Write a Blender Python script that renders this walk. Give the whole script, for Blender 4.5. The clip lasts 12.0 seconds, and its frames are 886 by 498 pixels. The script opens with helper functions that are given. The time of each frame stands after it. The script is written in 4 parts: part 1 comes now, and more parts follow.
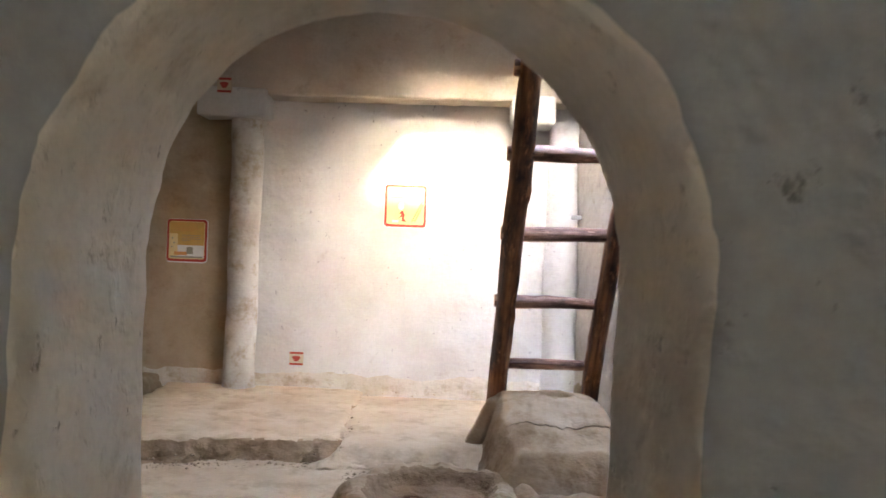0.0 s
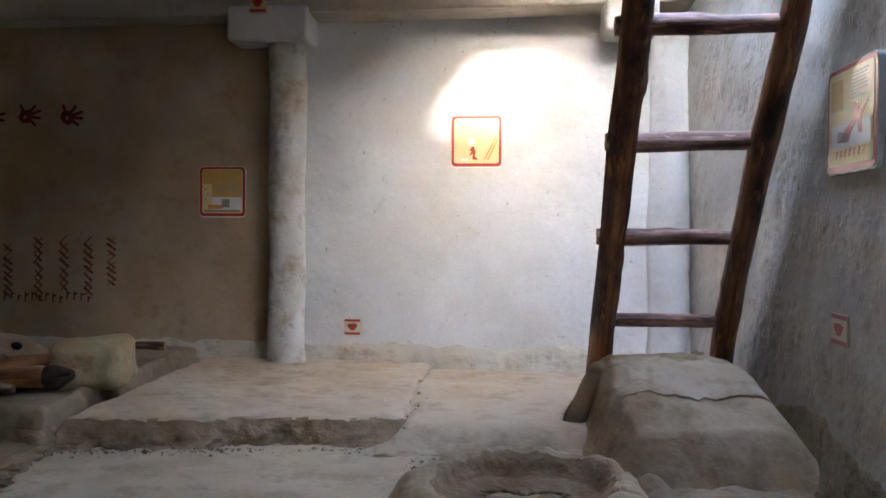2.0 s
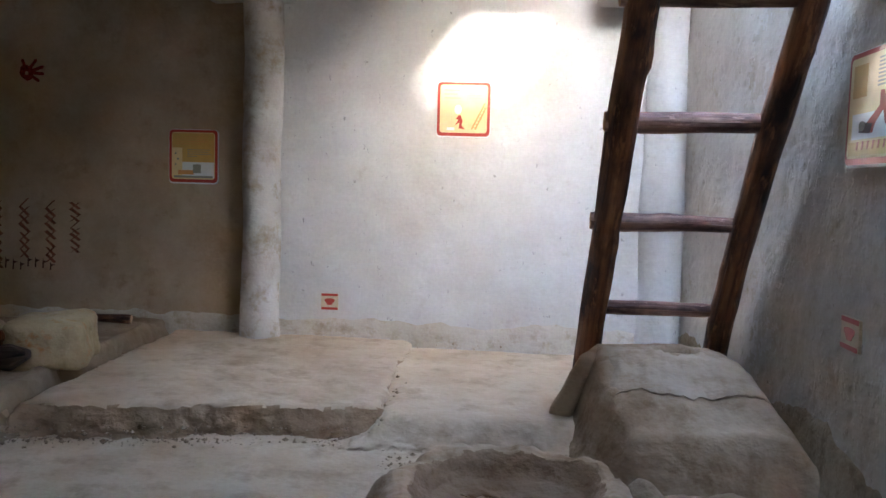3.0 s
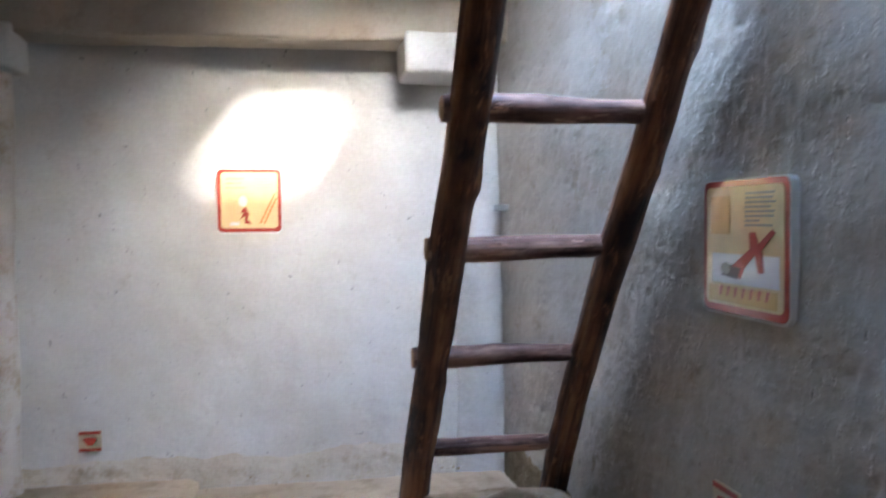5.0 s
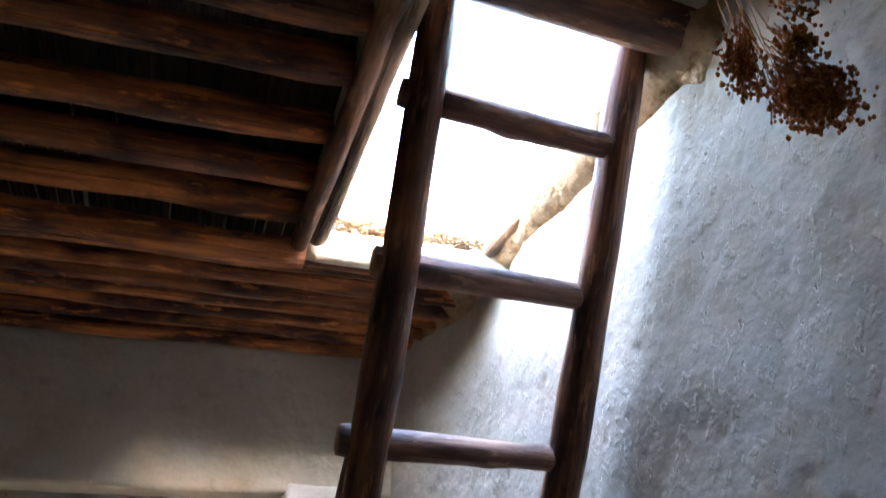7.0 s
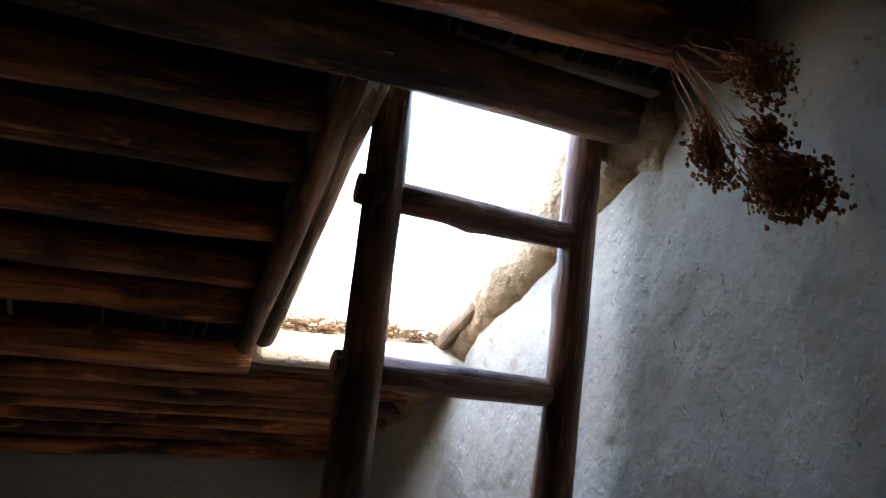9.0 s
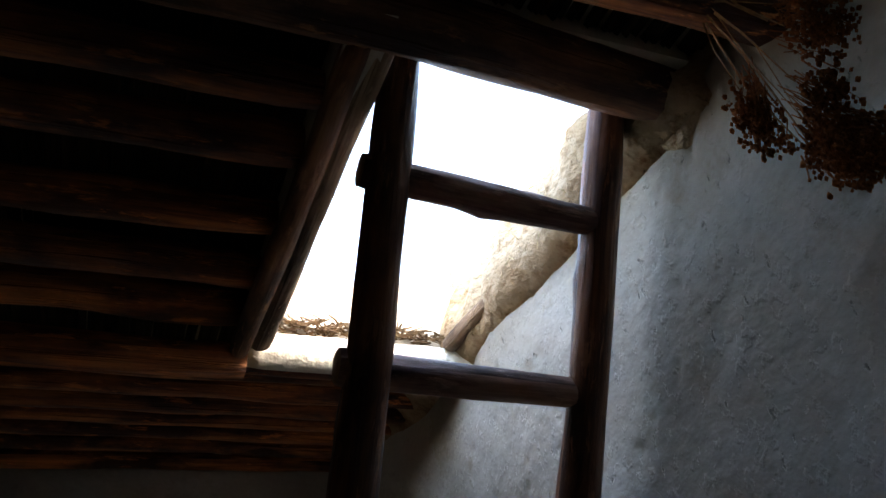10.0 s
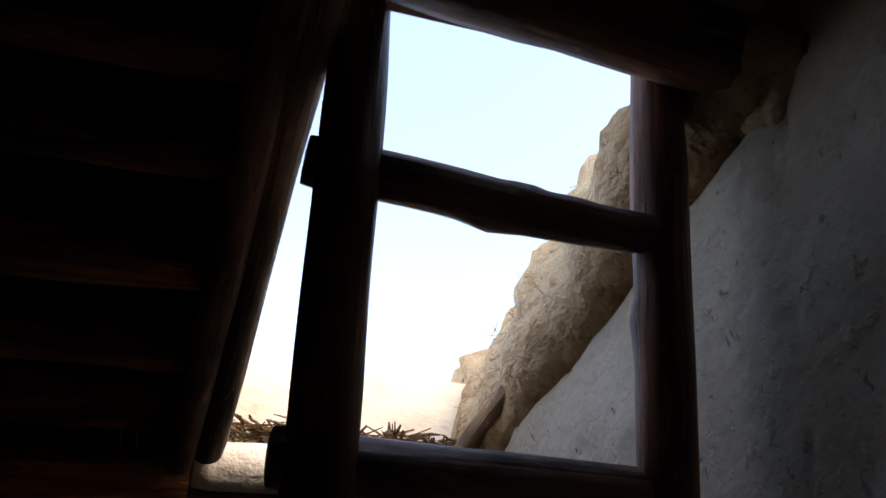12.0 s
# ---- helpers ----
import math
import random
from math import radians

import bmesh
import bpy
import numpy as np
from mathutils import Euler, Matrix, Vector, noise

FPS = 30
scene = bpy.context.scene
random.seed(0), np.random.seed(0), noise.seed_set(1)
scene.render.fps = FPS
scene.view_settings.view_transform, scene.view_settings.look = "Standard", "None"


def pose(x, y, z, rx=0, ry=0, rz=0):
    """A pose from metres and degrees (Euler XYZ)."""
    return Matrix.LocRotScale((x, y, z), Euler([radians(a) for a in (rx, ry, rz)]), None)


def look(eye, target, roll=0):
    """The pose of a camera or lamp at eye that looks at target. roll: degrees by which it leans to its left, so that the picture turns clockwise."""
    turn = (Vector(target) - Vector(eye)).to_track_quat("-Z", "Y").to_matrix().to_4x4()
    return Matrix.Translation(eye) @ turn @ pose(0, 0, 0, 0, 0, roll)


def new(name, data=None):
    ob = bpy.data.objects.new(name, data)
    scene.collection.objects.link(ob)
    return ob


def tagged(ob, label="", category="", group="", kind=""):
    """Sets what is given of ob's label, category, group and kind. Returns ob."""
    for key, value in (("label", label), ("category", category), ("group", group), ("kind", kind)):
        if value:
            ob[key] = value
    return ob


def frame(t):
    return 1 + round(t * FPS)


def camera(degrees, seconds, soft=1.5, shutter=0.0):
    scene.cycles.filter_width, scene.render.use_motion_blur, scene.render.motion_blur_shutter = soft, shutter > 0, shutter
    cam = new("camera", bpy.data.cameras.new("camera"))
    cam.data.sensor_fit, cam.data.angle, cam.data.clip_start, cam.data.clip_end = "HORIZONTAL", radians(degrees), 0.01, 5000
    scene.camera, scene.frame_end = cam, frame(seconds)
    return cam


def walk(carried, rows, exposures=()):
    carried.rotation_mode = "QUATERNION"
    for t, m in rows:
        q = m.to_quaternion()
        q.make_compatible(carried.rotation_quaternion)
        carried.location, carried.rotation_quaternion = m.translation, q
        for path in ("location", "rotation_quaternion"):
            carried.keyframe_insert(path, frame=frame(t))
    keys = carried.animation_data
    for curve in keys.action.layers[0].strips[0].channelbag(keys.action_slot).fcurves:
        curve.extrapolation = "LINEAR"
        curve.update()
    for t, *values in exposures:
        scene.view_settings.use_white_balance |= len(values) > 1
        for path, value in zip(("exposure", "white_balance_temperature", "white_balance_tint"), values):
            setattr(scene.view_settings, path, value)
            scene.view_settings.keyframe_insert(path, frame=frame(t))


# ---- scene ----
cam = camera(58.3, 12.0, 1.5, 0.25)
PATH = [
    (0, (0.043, -0.13, 1.34), (0.007, 1.869, 1.32), 2.1),
    (0.5, (0.046, 0.17, 1.215), (-0.15, 2.159, 1.153), 1.1),
    (1, (0.021, 0.449, 1.147), (-0.24, 2.428, 1.011), -0.2),
    (1.5, (-0.029, 0.703, 1.048), (-0.301, 2.683, 0.955), 0.4),
    (2, (-0.048, 0.924, 1.013), (-0.256, 2.912, 0.967), 0.4),
    (2.5, (-0.065, 1.036, 1.043), (-0.234, 3.024, 0.906), 1.8),
    (2.7, (-0.073, 1.075, 1.068), (-0.232, 3.064, 0.931), 1.8),
    (4.3, (-0.138, 1.711, 1.338), (-0.323, 3.673, 0.998), 0.5),
    (4.5, (-0.154, 1.749, 1.345), (-0.227, 3.73, 1.079), 2.2),
    (5, (-0.119, 1.831, 1.499), (0.235, 3.798, 1.424), -0.5),
    (5.5, (-0.093, 1.82, 1.595), (0.459, 3.733, 1.789), -1.6),
    (6, (-0.074, 1.807, 1.635), (0.607, 3.637, 2.068), -2.9),
    (6.2, (-0.059, 1.789, 1.638), (0.577, 3.607, 2.176), -1.9),
    (6.5, (-0.085, 1.767, 1.659), (0.506, 3.559, 2.324), -0.4),
    (7, (-0.088, 1.735, 1.716), (0.459, 3.435, 2.616), -0.0),
    (7.5, (-0.069, 1.733, 1.754), (0.466, 3.375, 2.764), -0.9),
    (7.7, (-0.078, 1.73, 1.769), (0.471, 3.362, 2.787), -2.1),
    (9.5, (-0.15, 1.9, 1.819), (0.551, 3.428, 2.903), -5.3),
    (10, (-0.111, 2.0, 1.858), (0.58, 3.528, 2.948), -6.3),
    (10.5, (0.056, 2.112, 1.905), (0.654, 3.611, 3.086), -5.9),
    (11, (0.107, 2.287, 2.007), (0.693, 3.747, 3.242), -5.2),
    (11.5, (0.095, 2.456, 2.052), (0.754, 3.799, 3.38), -8.3),
    (12, (0.168, 2.561, 2.055), (0.768, 3.9, 3.414), -8.8),
]
EXPOSURES = [(0, 8.1, 8300, 18), (0.5, 7.9, 8100, 18), (1.0, 7.6, 7500, 17), (2.0, 7.35, 6850, 13), (2.5, 7.35, 6750, 13), (4.5, 7.2, 6450, 11), (5.5, 7.0, 6450, 12), (6.5, 6.9, 6650, 14), (7.5, 6.75, 6950, 15), (9.5, 5.0, 7250, 12), (10.5, 4.05, 7050, 10), (12, 2.75, 7700, 18)]
walk(cam, [(t, look(eye, target, roll)) for t, eye, target, roll in PATH], EXPOSURES)

# world, sun, exposure
SUN_DIR = Vector((-0.4, 1.0, -0.575)).normalized()
world = bpy.data.worlds.new("sky")
scene.world = world
world.use_nodes = True
wn = world.node_tree.nodes
sky = wn.new("ShaderNodeTexSky")
sky.sky_type = "NISHITA"
sky.sun_disc = False
sky.sun_elevation = math.asin(-SUN_DIR.z)
sky.sun_rotation = math.atan2(-SUN_DIR.x, -SUN_DIR.y)
sky.air_density, sky.dust_density, sky.ozone_density = 1.0, 0.8, 1.0
wn["Background"].inputs["Strength"].default_value = 0.15
world.node_tree.links.new(sky.outputs["Color"], wn["Background"].inputs["Color"])
sun = new("sun", bpy.data.lights.new("sun", "SUN"))
sun.data.energy, sun.data.angle, sun.data.color = 0.17, radians(5.5), (1.0, 0.98, 0.96)
sun.matrix_world = look((0, 0, 20), Vector((0, 0, 20)) + SUN_DIR)


# ---- materials ----
def material(name, rough=0.9, spec=0.3):
    m = bpy.data.materials.new(name)
    m.use_nodes = True
    b = m.node_tree.nodes["Principled BSDF"]
    b.inputs["Roughness"].default_value = rough
    b.inputs["Specular IOR Level"].default_value = spec
    return m, m.node_tree.nodes, m.node_tree.links, b


def noise_node(nodes, links, vec, scale, detail=5.0, rough=0.6, stretch=None):
    if stretch:
        mp = nodes.new("ShaderNodeMapping")
        mp.inputs["Scale"].default_value = stretch
        links.new(vec, mp.inputs["Vector"])
        vec = mp.outputs["Vector"]
    n = nodes.new("ShaderNodeTexNoise")
    n.inputs["Scale"].default_value = scale
    n.inputs["Detail"].default_value = detail
    n.inputs["Roughness"].default_value = rough
    links.new(vec, n.inputs["Vector"])
    return n.outputs["Fac"]


def ramp(nodes, links, fac, stops):
    r = nodes.new("ShaderNodeValToRGB")
    e = r.color_ramp.elements
    while len(e) < len(stops):
        e.new(0.5)
    for el, (p, c) in zip(e, stops):
        el.position = p
        el.color = (*c, 1) if len(c) == 3 else (c[0], c[0], c[0], 1)
    links.new(fac, r.inputs["Fac"])
    return r.outputs["Color"]


def mix(nodes, links, fac, a, b, mode="MIX"):
    n = nodes.new("ShaderNodeMix")
    n.data_type, n.blend_type = "RGBA", mode
    for sock, v in ((n.inputs[0], fac), (n.inputs[6], a), (n.inputs[7], b)):
        if isinstance(v, (int, float)):
            sock.default_value = v
        elif isinstance(v, tuple):
            sock.default_value = (*v, 1)
        else:
            links.new(v, sock)
    return n.outputs[2]


def bump(nodes, links, b, layers):
    prev = None
    for fac, strength, dist in layers:
        n = nodes.new("ShaderNodeBump")
        n.inputs["Strength"].default_value = strength
        n.inputs["Distance"].default_value = dist
        links.new(fac, n.inputs["Height"])
        if prev:
            links.new(prev, n.inputs["Normal"])
        prev = n.outputs["Normal"]
    links.new(prev, b.inputs["Normal"])


def coords(nodes, kind="Object"):
    return nodes.new("ShaderNodeTexCoord").outputs[kind]


def earth(name, stops, stain, rough=0.92, scale=1.0, grit=0.012, dashes=0.0, stain_lo=0.55, stain_hi=0.8):
    """Plaster, mud and stone: mottled base, stains of their own shape, trowel waves, pits and straw marks."""
    m, n, l, b = material(name, rough, 0.15)
    v = coords(n)
    base = ramp(n, l, noise_node(n, l, v, 2.2 * scale, 6, 0.62), stops)
    patches = ramp(n, l, noise_node(n, l, v, 5.5 * scale, 8, 0.7), [(stain_lo, (0,)), (stain_hi, (1,))])
    col = mix(n, l, patches, base, stain)
    fine = ramp(n, l, noise_node(n, l, v, 50 * scale, 5, 0.7), [(0.3, (0.92,)), (0.7, (1.03,))])
    col = mix(n, l, 1.0, col, fine, "MULTIPLY")
    layers = [(noise_node(n, l, v, 5 * scale, 3, 0.5), 0.5 - 0.35 * min(1.0, dashes), 0.035), (noise_node(n, l, v, 13 * scale, 3, 0.5, (0.8, 0.8, 1.2)), 0.3, grit * 2),
              (noise_node(n, l, v, 48 * scale, 4, 0.55), 0.25, grit * 0.4)]
    specks = ramp(n, l, noise_node(n, l, v, 38 * scale, 7, 0.75), [(0.27, (0.5,)), (0.32, (1.0,))])
    col = mix(n, l, 1.0, col, specks, "MULTIPLY")
    if dashes:
        dash = ramp(n, l, noise_node(n, l, v, 30, 3, 0.5, (1.0, 1.1, 0.8)), [(0.57, (0,)), (0.68, (1,))])
        smear = ramp(n, l, noise_node(n, l, v, 15, 3, 0.5, (0.8, 0.9, 1.0)), [(0.45, (0,)), (0.7, (1,))])
        grain = noise_node(n, l, v, 85, 4, 0.6, (1, 1, 0.8))
        pit_mask = noise_node(n, l, v, 26, 5, 0.62, (1.0, 1.3, 0.7))
        pits = ramp(n, l, pit_mask, [(0.3, (0,)), (0.36, (1,))])
        layers += [(smear, dashes * 0.13, 0.014), (dash, dashes * 0.32, 0.009), (grain, dashes * 0.12, 0.004), (pits, dashes * 0.75, 0.01)]
        # pits are darkened in the colour too, for the small shadows in them
        col = mix(n, l, 1.0, col, ramp(n, l, pit_mask, [(0.28, (0.55,)), (0.34, (1.0,))]), "MULTIPLY")
    bump(n, l, b, layers)
    l.new(col, b.inputs["Base Color"])
    return m


def wood(name, dark, light, rough=0.7, along=1.2, streak=26):
    """Round timber, grain along the V direction of its unwrapped bark."""
    m, n, l, b = material(name, rough, 0.35)
    uv = coords(n, "UV")
    grain = noise_node(n, l, uv, 1.0, 8, 0.65, (streak, along, 1))
    blot = noise_node(n, l, uv, 1.0, 5, 0.6, (7, 2.2, 1))
    col = ramp(n, l, grain, [(0.36, dark), (0.62, light)])
    col2 = mix(n, l, ramp(n, l, blot, [(0.42, (0,)), (0.6, (1,))]), col, tuple(c * 0.4 for c in dark))
    flake = ramp(n, l, noise_node(n, l, uv, 1.0, 6, 0.7, (24, 5, 1)), [(0.57, (0,)), (0.63, (0.7,))])
    col2 = mix(n, l, flake, col2, tuple(min(1, c * 1.25) for c in light))
    rnd = n.new("ShaderNodeNewGeometry").outputs["Random Per Island"]
    tone = ramp(n, l, rnd, [(0.0, (0.7,)), (1.0, (1.25,))])
    l.new(mix(n, l, 1.0, col2, tone, "MULTIPLY"), b.inputs["Base Color"])
    crack = ramp(n, l, noise_node(n, l, uv, 1.0, 4, 0.6, (34, 0.8, 1)), [(0.3, (0,)), (0.42, (1,))])
    bump(n, l, b, [(grain, 0.8, 0.01), (crack, 0.9, 0.012), (flake, 0.6, 0.006)])
    return m


def plain(name, color, rough=0.6, spec=0.4, vary=0.25, scale=40.0, coat=0.0):
    m, n, l, b = material(name, rough, spec)
    v = coords(n)
    f = ramp(n, l, noise_node(n, l, v, scale, 4, 0.6), [(0.3, (1 - vary,)), (0.7, (1 + vary * 0.4,))])
    l.new(mix(n, l, 1.0, color, f, "MULTIPLY"), b.inputs["Base Color"])
    b.inputs["Coat Weight"].default_value = coat
    b.inputs["Coat Roughness"].default_value = 0.03
    return m


PLASTER = earth("lime_plaster", [(0.3, (0.52, 0.49, 0.44)), (0.7, (0.62, 0.605, 0.57))], (0.42, 0.36, 0.28), stain_lo=0.6, stain_hi=0.85, grit=0.008, dashes=0.12)
PLASTER_ROUGH = earth("straw_plaster", [(0.3, (0.39, 0.335, 0.255)), (0.7, (0.54, 0.49, 0.415))], (0.3, 0.225, 0.14), stain_lo=0.55, stain_hi=0.8, grit=0.012, dashes=0.9)
# lighter copy of the straw plaster, for the part that the hatch lights
PLASTER_LIT = earth("lit_straw_plaster", [(0.3, (0.45, 0.405, 0.335)), (0.7, (0.58, 0.54, 0.475))], (0.34, 0.265, 0.175), stain_lo=0.57, stain_hi=0.8, grit=0.012, dashes=0.7)
PLASTER_STAINED = earth("stained_plaster", [(0.3, (0.46, 0.4, 0.325)), (0.7, (0.6, 0.575, 0.53))], (0.34, 0.245, 0.145), stain_lo=0.5, stain_hi=0.7, grit=0.012, scale=1.4)
# lime plaster again, with the dim end's shade put into its colour
PLASTER_SHADED = earth("shaded_lime_plaster", [(0.3, (0.35, 0.245, 0.15)), (0.7, (0.48, 0.375, 0.265))], (0.27, 0.175, 0.095), stain_lo=0.55, stain_hi=0.8, grit=0.008)
# very dark, to cut bounced light; only on surfaces out of view
PLASTER_LOW_BOUNCE = earth("low_bounce_plaster", [(0.3, (0.17, 0.12, 0.075)), (0.7, (0.25, 0.185, 0.12))], (0.13, 0.09, 0.055), grit=0.012, dashes=0.3)
BAND_PLASTER = earth("band_plaster", [(0.3, (0.4, 0.33, 0.25)), (0.7, (0.5, 0.44, 0.36))], (0.3, 0.23, 0.16), grit=0.01)
# one wall, two tones: warm light on the reveal, cool shade on the face
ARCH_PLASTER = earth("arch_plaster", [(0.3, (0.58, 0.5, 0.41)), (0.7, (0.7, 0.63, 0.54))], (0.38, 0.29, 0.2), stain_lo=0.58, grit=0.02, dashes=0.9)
COOL_SHADE_PLASTER = earth("cool_shade_plaster", [(0.3, (0.265, 0.26, 0.25)), (0.7, (0.355, 0.35, 0.335))], (0.21, 0.2, 0.185), stain_lo=0.6, stain_hi=0.85, grit=0.01, dashes=0.2)
FLOOR_MUD = earth("floor_mud", [(0.3, (0.45, 0.32, 0.205)), (0.7, (0.56, 0.435, 0.305))], (0.33, 0.235, 0.15), stain_lo=0.5, stain_hi=0.72, grit=0.016)
# floor mud darkened for the shade far from the hatch
FLOOR_SHADE = earth("shaded_floor_mud", [(0.3, (0.21, 0.145, 0.085)), (0.7, (0.31, 0.23, 0.15))], (0.2, 0.125, 0.07), stain_lo=0.5, stain_hi=0.72, grit=0.018)
BROKEN_MUD = earth("broken_mud_edge", [(0.3, (0.27, 0.17, 0.1)), (0.7, (0.4, 0.28, 0.18))], (0.2, 0.115, 0.06), grit=0.03, scale=1.6)
CRUMB_MUD = earth("mud_crumb", [(0.3, (0.2, 0.13, 0.08)), (0.7, (0.42, 0.32, 0.22))], (0.14, 0.09, 0.05), scale=9.0)
MOUND_MUD = earth("grey_mud", [(0.3, (0.36, 0.24, 0.145)), (0.7, (0.48, 0.355, 0.24))], (0.24, 0.145, 0.075), stain_lo=0.48, stain_hi=0.7, grit=0.025)
MOUND_COAT = earth("mound_coat", [(0.3, (0.38, 0.27, 0.175)), (0.7, (0.51, 0.395, 0.285))], (0.27, 0.17, 0.095), stain_lo=0.5, stain_hi=0.72, grit=0.025)
BASE_COAT = earth("base_coat", [(0.3, (0.48, 0.41, 0.31)), (0.7, (0.6, 0.545, 0.46))], (0.36, 0.27, 0.17), stain_lo=0.52, stain_hi=0.72, grit=0.014, scale=1.5)
# brown foot stain, made darker where the hatch light falls off
SKIRT_SHADE_MUD = earth("skirting_stain_shade", [(0.3, (0.23, 0.17, 0.1)), (0.7, (0.35, 0.28, 0.185))], (0.15, 0.1, 0.05), stain_lo=0.5, stain_hi=0.7, grit=0.014, scale=1.5, dashes=0.6)
ASH = earth("hearth_ash", [(0.3, (0.21, 0.125, 0.07)), (0.7, (0.36, 0.245, 0.155))], (0.12, 0.06, 0.03), grit=0.03, scale=2.0)
PARAPET_MUD = earth("straw_mud", [(0.3, (0.34, 0.215, 0.115)), (0.7, (0.54, 0.39, 0.245))], (0.22, 0.115, 0.05), stain_lo=0.5, stain_hi=0.68, grit=0.09, scale=1.7, dashes=1.3)
ROOF_MUD = earth("roof_mud", [(0.3, (0.5, 0.42, 0.31)), (0.7, (0.66, 0.58, 0.46))], (0.4, 0.31, 0.22), grit=0.02)
GROUND_EARTH = earth("dry_earth", [(0.3, (0.3, 0.25, 0.18)), (0.7, (0.42, 0.36, 0.27))], (0.25, 0.24, 0.14))
STONE = earth("pale_stone", [(0.3, (0.31, 0.225, 0.12)), (0.7, (0.43, 0.335, 0.2))], (0.38, 0.17, 0.05), scale=2.0, stain_lo=0.55, stain_hi=0.68)
BONE = earth("old_bone", [(0.3, (0.28, 0.19, 0.11)), (0.7, (0.43, 0.33, 0.22))], (0.2, 0.13, 0.08), scale=3)
LADDER_WOOD = wood("ladder_wood", (0.11, 0.036, 0.017), (0.44, 0.175, 0.075), 0.5)
RUNG_WOOD = wood("rung_wood", (0.15, 0.06, 0.037), (0.45, 0.25, 0.17), 0.55)
POLE_WOOD = wood("pole_wood", (0.14, 0.036, 0.01), (0.64, 0.205, 0.052), 0.6)
BEAM_WOOD = wood("beam_wood", (0.1, 0.038, 0.019), (0.33, 0.145, 0.065), 0.7)
CHARRED = wood("charred_wood", (0.03, 0.02, 0.015), (0.12, 0.075, 0.05), 0.85)
TRIM_WOOD = wood("peeled_pole_wood", (0.2, 0.11, 0.06), (0.46, 0.3, 0.18), 0.75)
PALE_LOG = earth("mud_coated_log", [(0.3, (0.6, 0.52, 0.4)), (0.7, (0.76, 0.69, 0.57))], (0.5, 0.4, 0.28), scale=3)
END_WOOD = plain("cut_wood_end", (0.42, 0.24, 0.12), 0.8, 0.2, 0.4, 60)
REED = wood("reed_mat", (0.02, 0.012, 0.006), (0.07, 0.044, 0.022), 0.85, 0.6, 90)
LOG_ORANGE = wood("polished_wood", (0.26, 0.09, 0.035), (0.46, 0.2, 0.08), 0.4)
RED_PAINT = plain("red_ochre_paint", (0.2, 0.028, 0.018), 0.9, 0.1, 0.7, 60)
DARK_PAINT = plain("dark_ochre_paint", (0.1, 0.05, 0.035), 0.9, 0.1, 0.6, 60)
FAINT_PAINT = plain("faint_ochre_paint", (0.23, 0.1, 0.06), 0.9, 0.1, 0.6, 30)
SIGN_WHITE = plain("sign_white", (0.75, 0.74, 0.71), 0.3, 0.5, 0.05, 30, 1.0)
SIGN_CREAM = plain("sign_cream", (0.78, 0.6, 0.3), 0.3, 0.5, 0.08, 30, 1.0)
SIGN_GOLD = plain("sign_gold", (0.62, 0.36, 0.1), 0.3, 0.5, 0.1, 20, 1.0)
SIGN_RED = plain("sign_red", (0.42, 0.035, 0.015), 0.3, 0.5, 0.12, 30, 1.0)
SIGN_GREY = plain("sign_print_grey", (0.3, 0.28, 0.22), 0.35, 0.5, 0.1, 30, 1.0)
SIGN_PAPER = plain("sign_paper", (0.56, 0.44, 0.29), 0.5, 0.4, 0.15, 40)
SIGN_DARK = plain("sign_print_dark", (0.07, 0.03, 0.02), 0.35, 0.5, 0.1, 30, 1.0)
SIGN_ORANGE = plain("sign_print_orange", (0.68, 0.3, 0.1), 0.35, 0.5, 0.1, 30, 1.0)
SEED = plain("dried_seed_heads", (0.4, 0.135, 0.04), 0.9, 0.1, 0.6, 120)
STALK = plain("dry_stalks", (0.34, 0.17, 0.07), 0.85, 0.2, 0.4, 60)
STRAW = plain("straw", (0.45, 0.33, 0.16), 0.8, 0.2, 0.5, 80)
OLD_STRAW = plain("old_dark_straw", (0.15, 0.09, 0.045), 0.85, 0.2, 0.6, 60)
HORN_AND_SOCKET_SHADE = plain("dark_horn_socket_shade", (0.03, 0.022, 0.018), 0.7, 0.3, 0.3, 60)
GREY_METAL = plain("dull_metal", (0.3, 0.3, 0.28), 0.45, 0.5, 0.2, 60)


# ---- mesh helpers ----
def mesh_of(name, verts, faces, mats, mat_index=None, uvs=None, smooth=True):
    me = bpy.data.meshes.new(name)
    me.from_pydata([tuple(v) for v in verts], [], faces)
    for m in mats if isinstance(mats, (list, tuple)) else [mats]:
        me.materials.append(m)
    if mat_index:
        me.polygons.foreach_set("material_index", mat_index)
    if uvs:
        layer = me.uv_layers.new(name="UVMap")
        layer.data.foreach_set("uv", [c for uv in uvs for c in uv])
    me.polygons.foreach_set("use_smooth", [smooth] * len(me.polygons))
    me.update()
    return me


def thing(name, loc, label, category, group="", kind=""):
    e = new(name)
    e.location = loc
    e.empty_display_size = 0.1
    return tagged(e, label, category, group, kind)


def under(ob, parent, label=""):
    """Hangs a mesh, given in world metres, under its thing."""
    base = parent.location if parent.parent is None else Vector((0, 0, 0))
    ob.parent = parent
    ob.matrix_parent_inverse = Matrix.Translation(-base)
    return tagged(ob, label)


def from_bm(name, bm, mat):
    bmesh.ops.recalc_face_normals(bm, faces=bm.faces)
    me = bpy.data.meshes.new(name)
    bm.to_mesh(me)
    bm.free()
    me.materials.append(mat)
    return me


def fbm(p, s, octaves=3):
    return noise.fractal(Vector(p) * s, 0.9, 2.0, octaves)


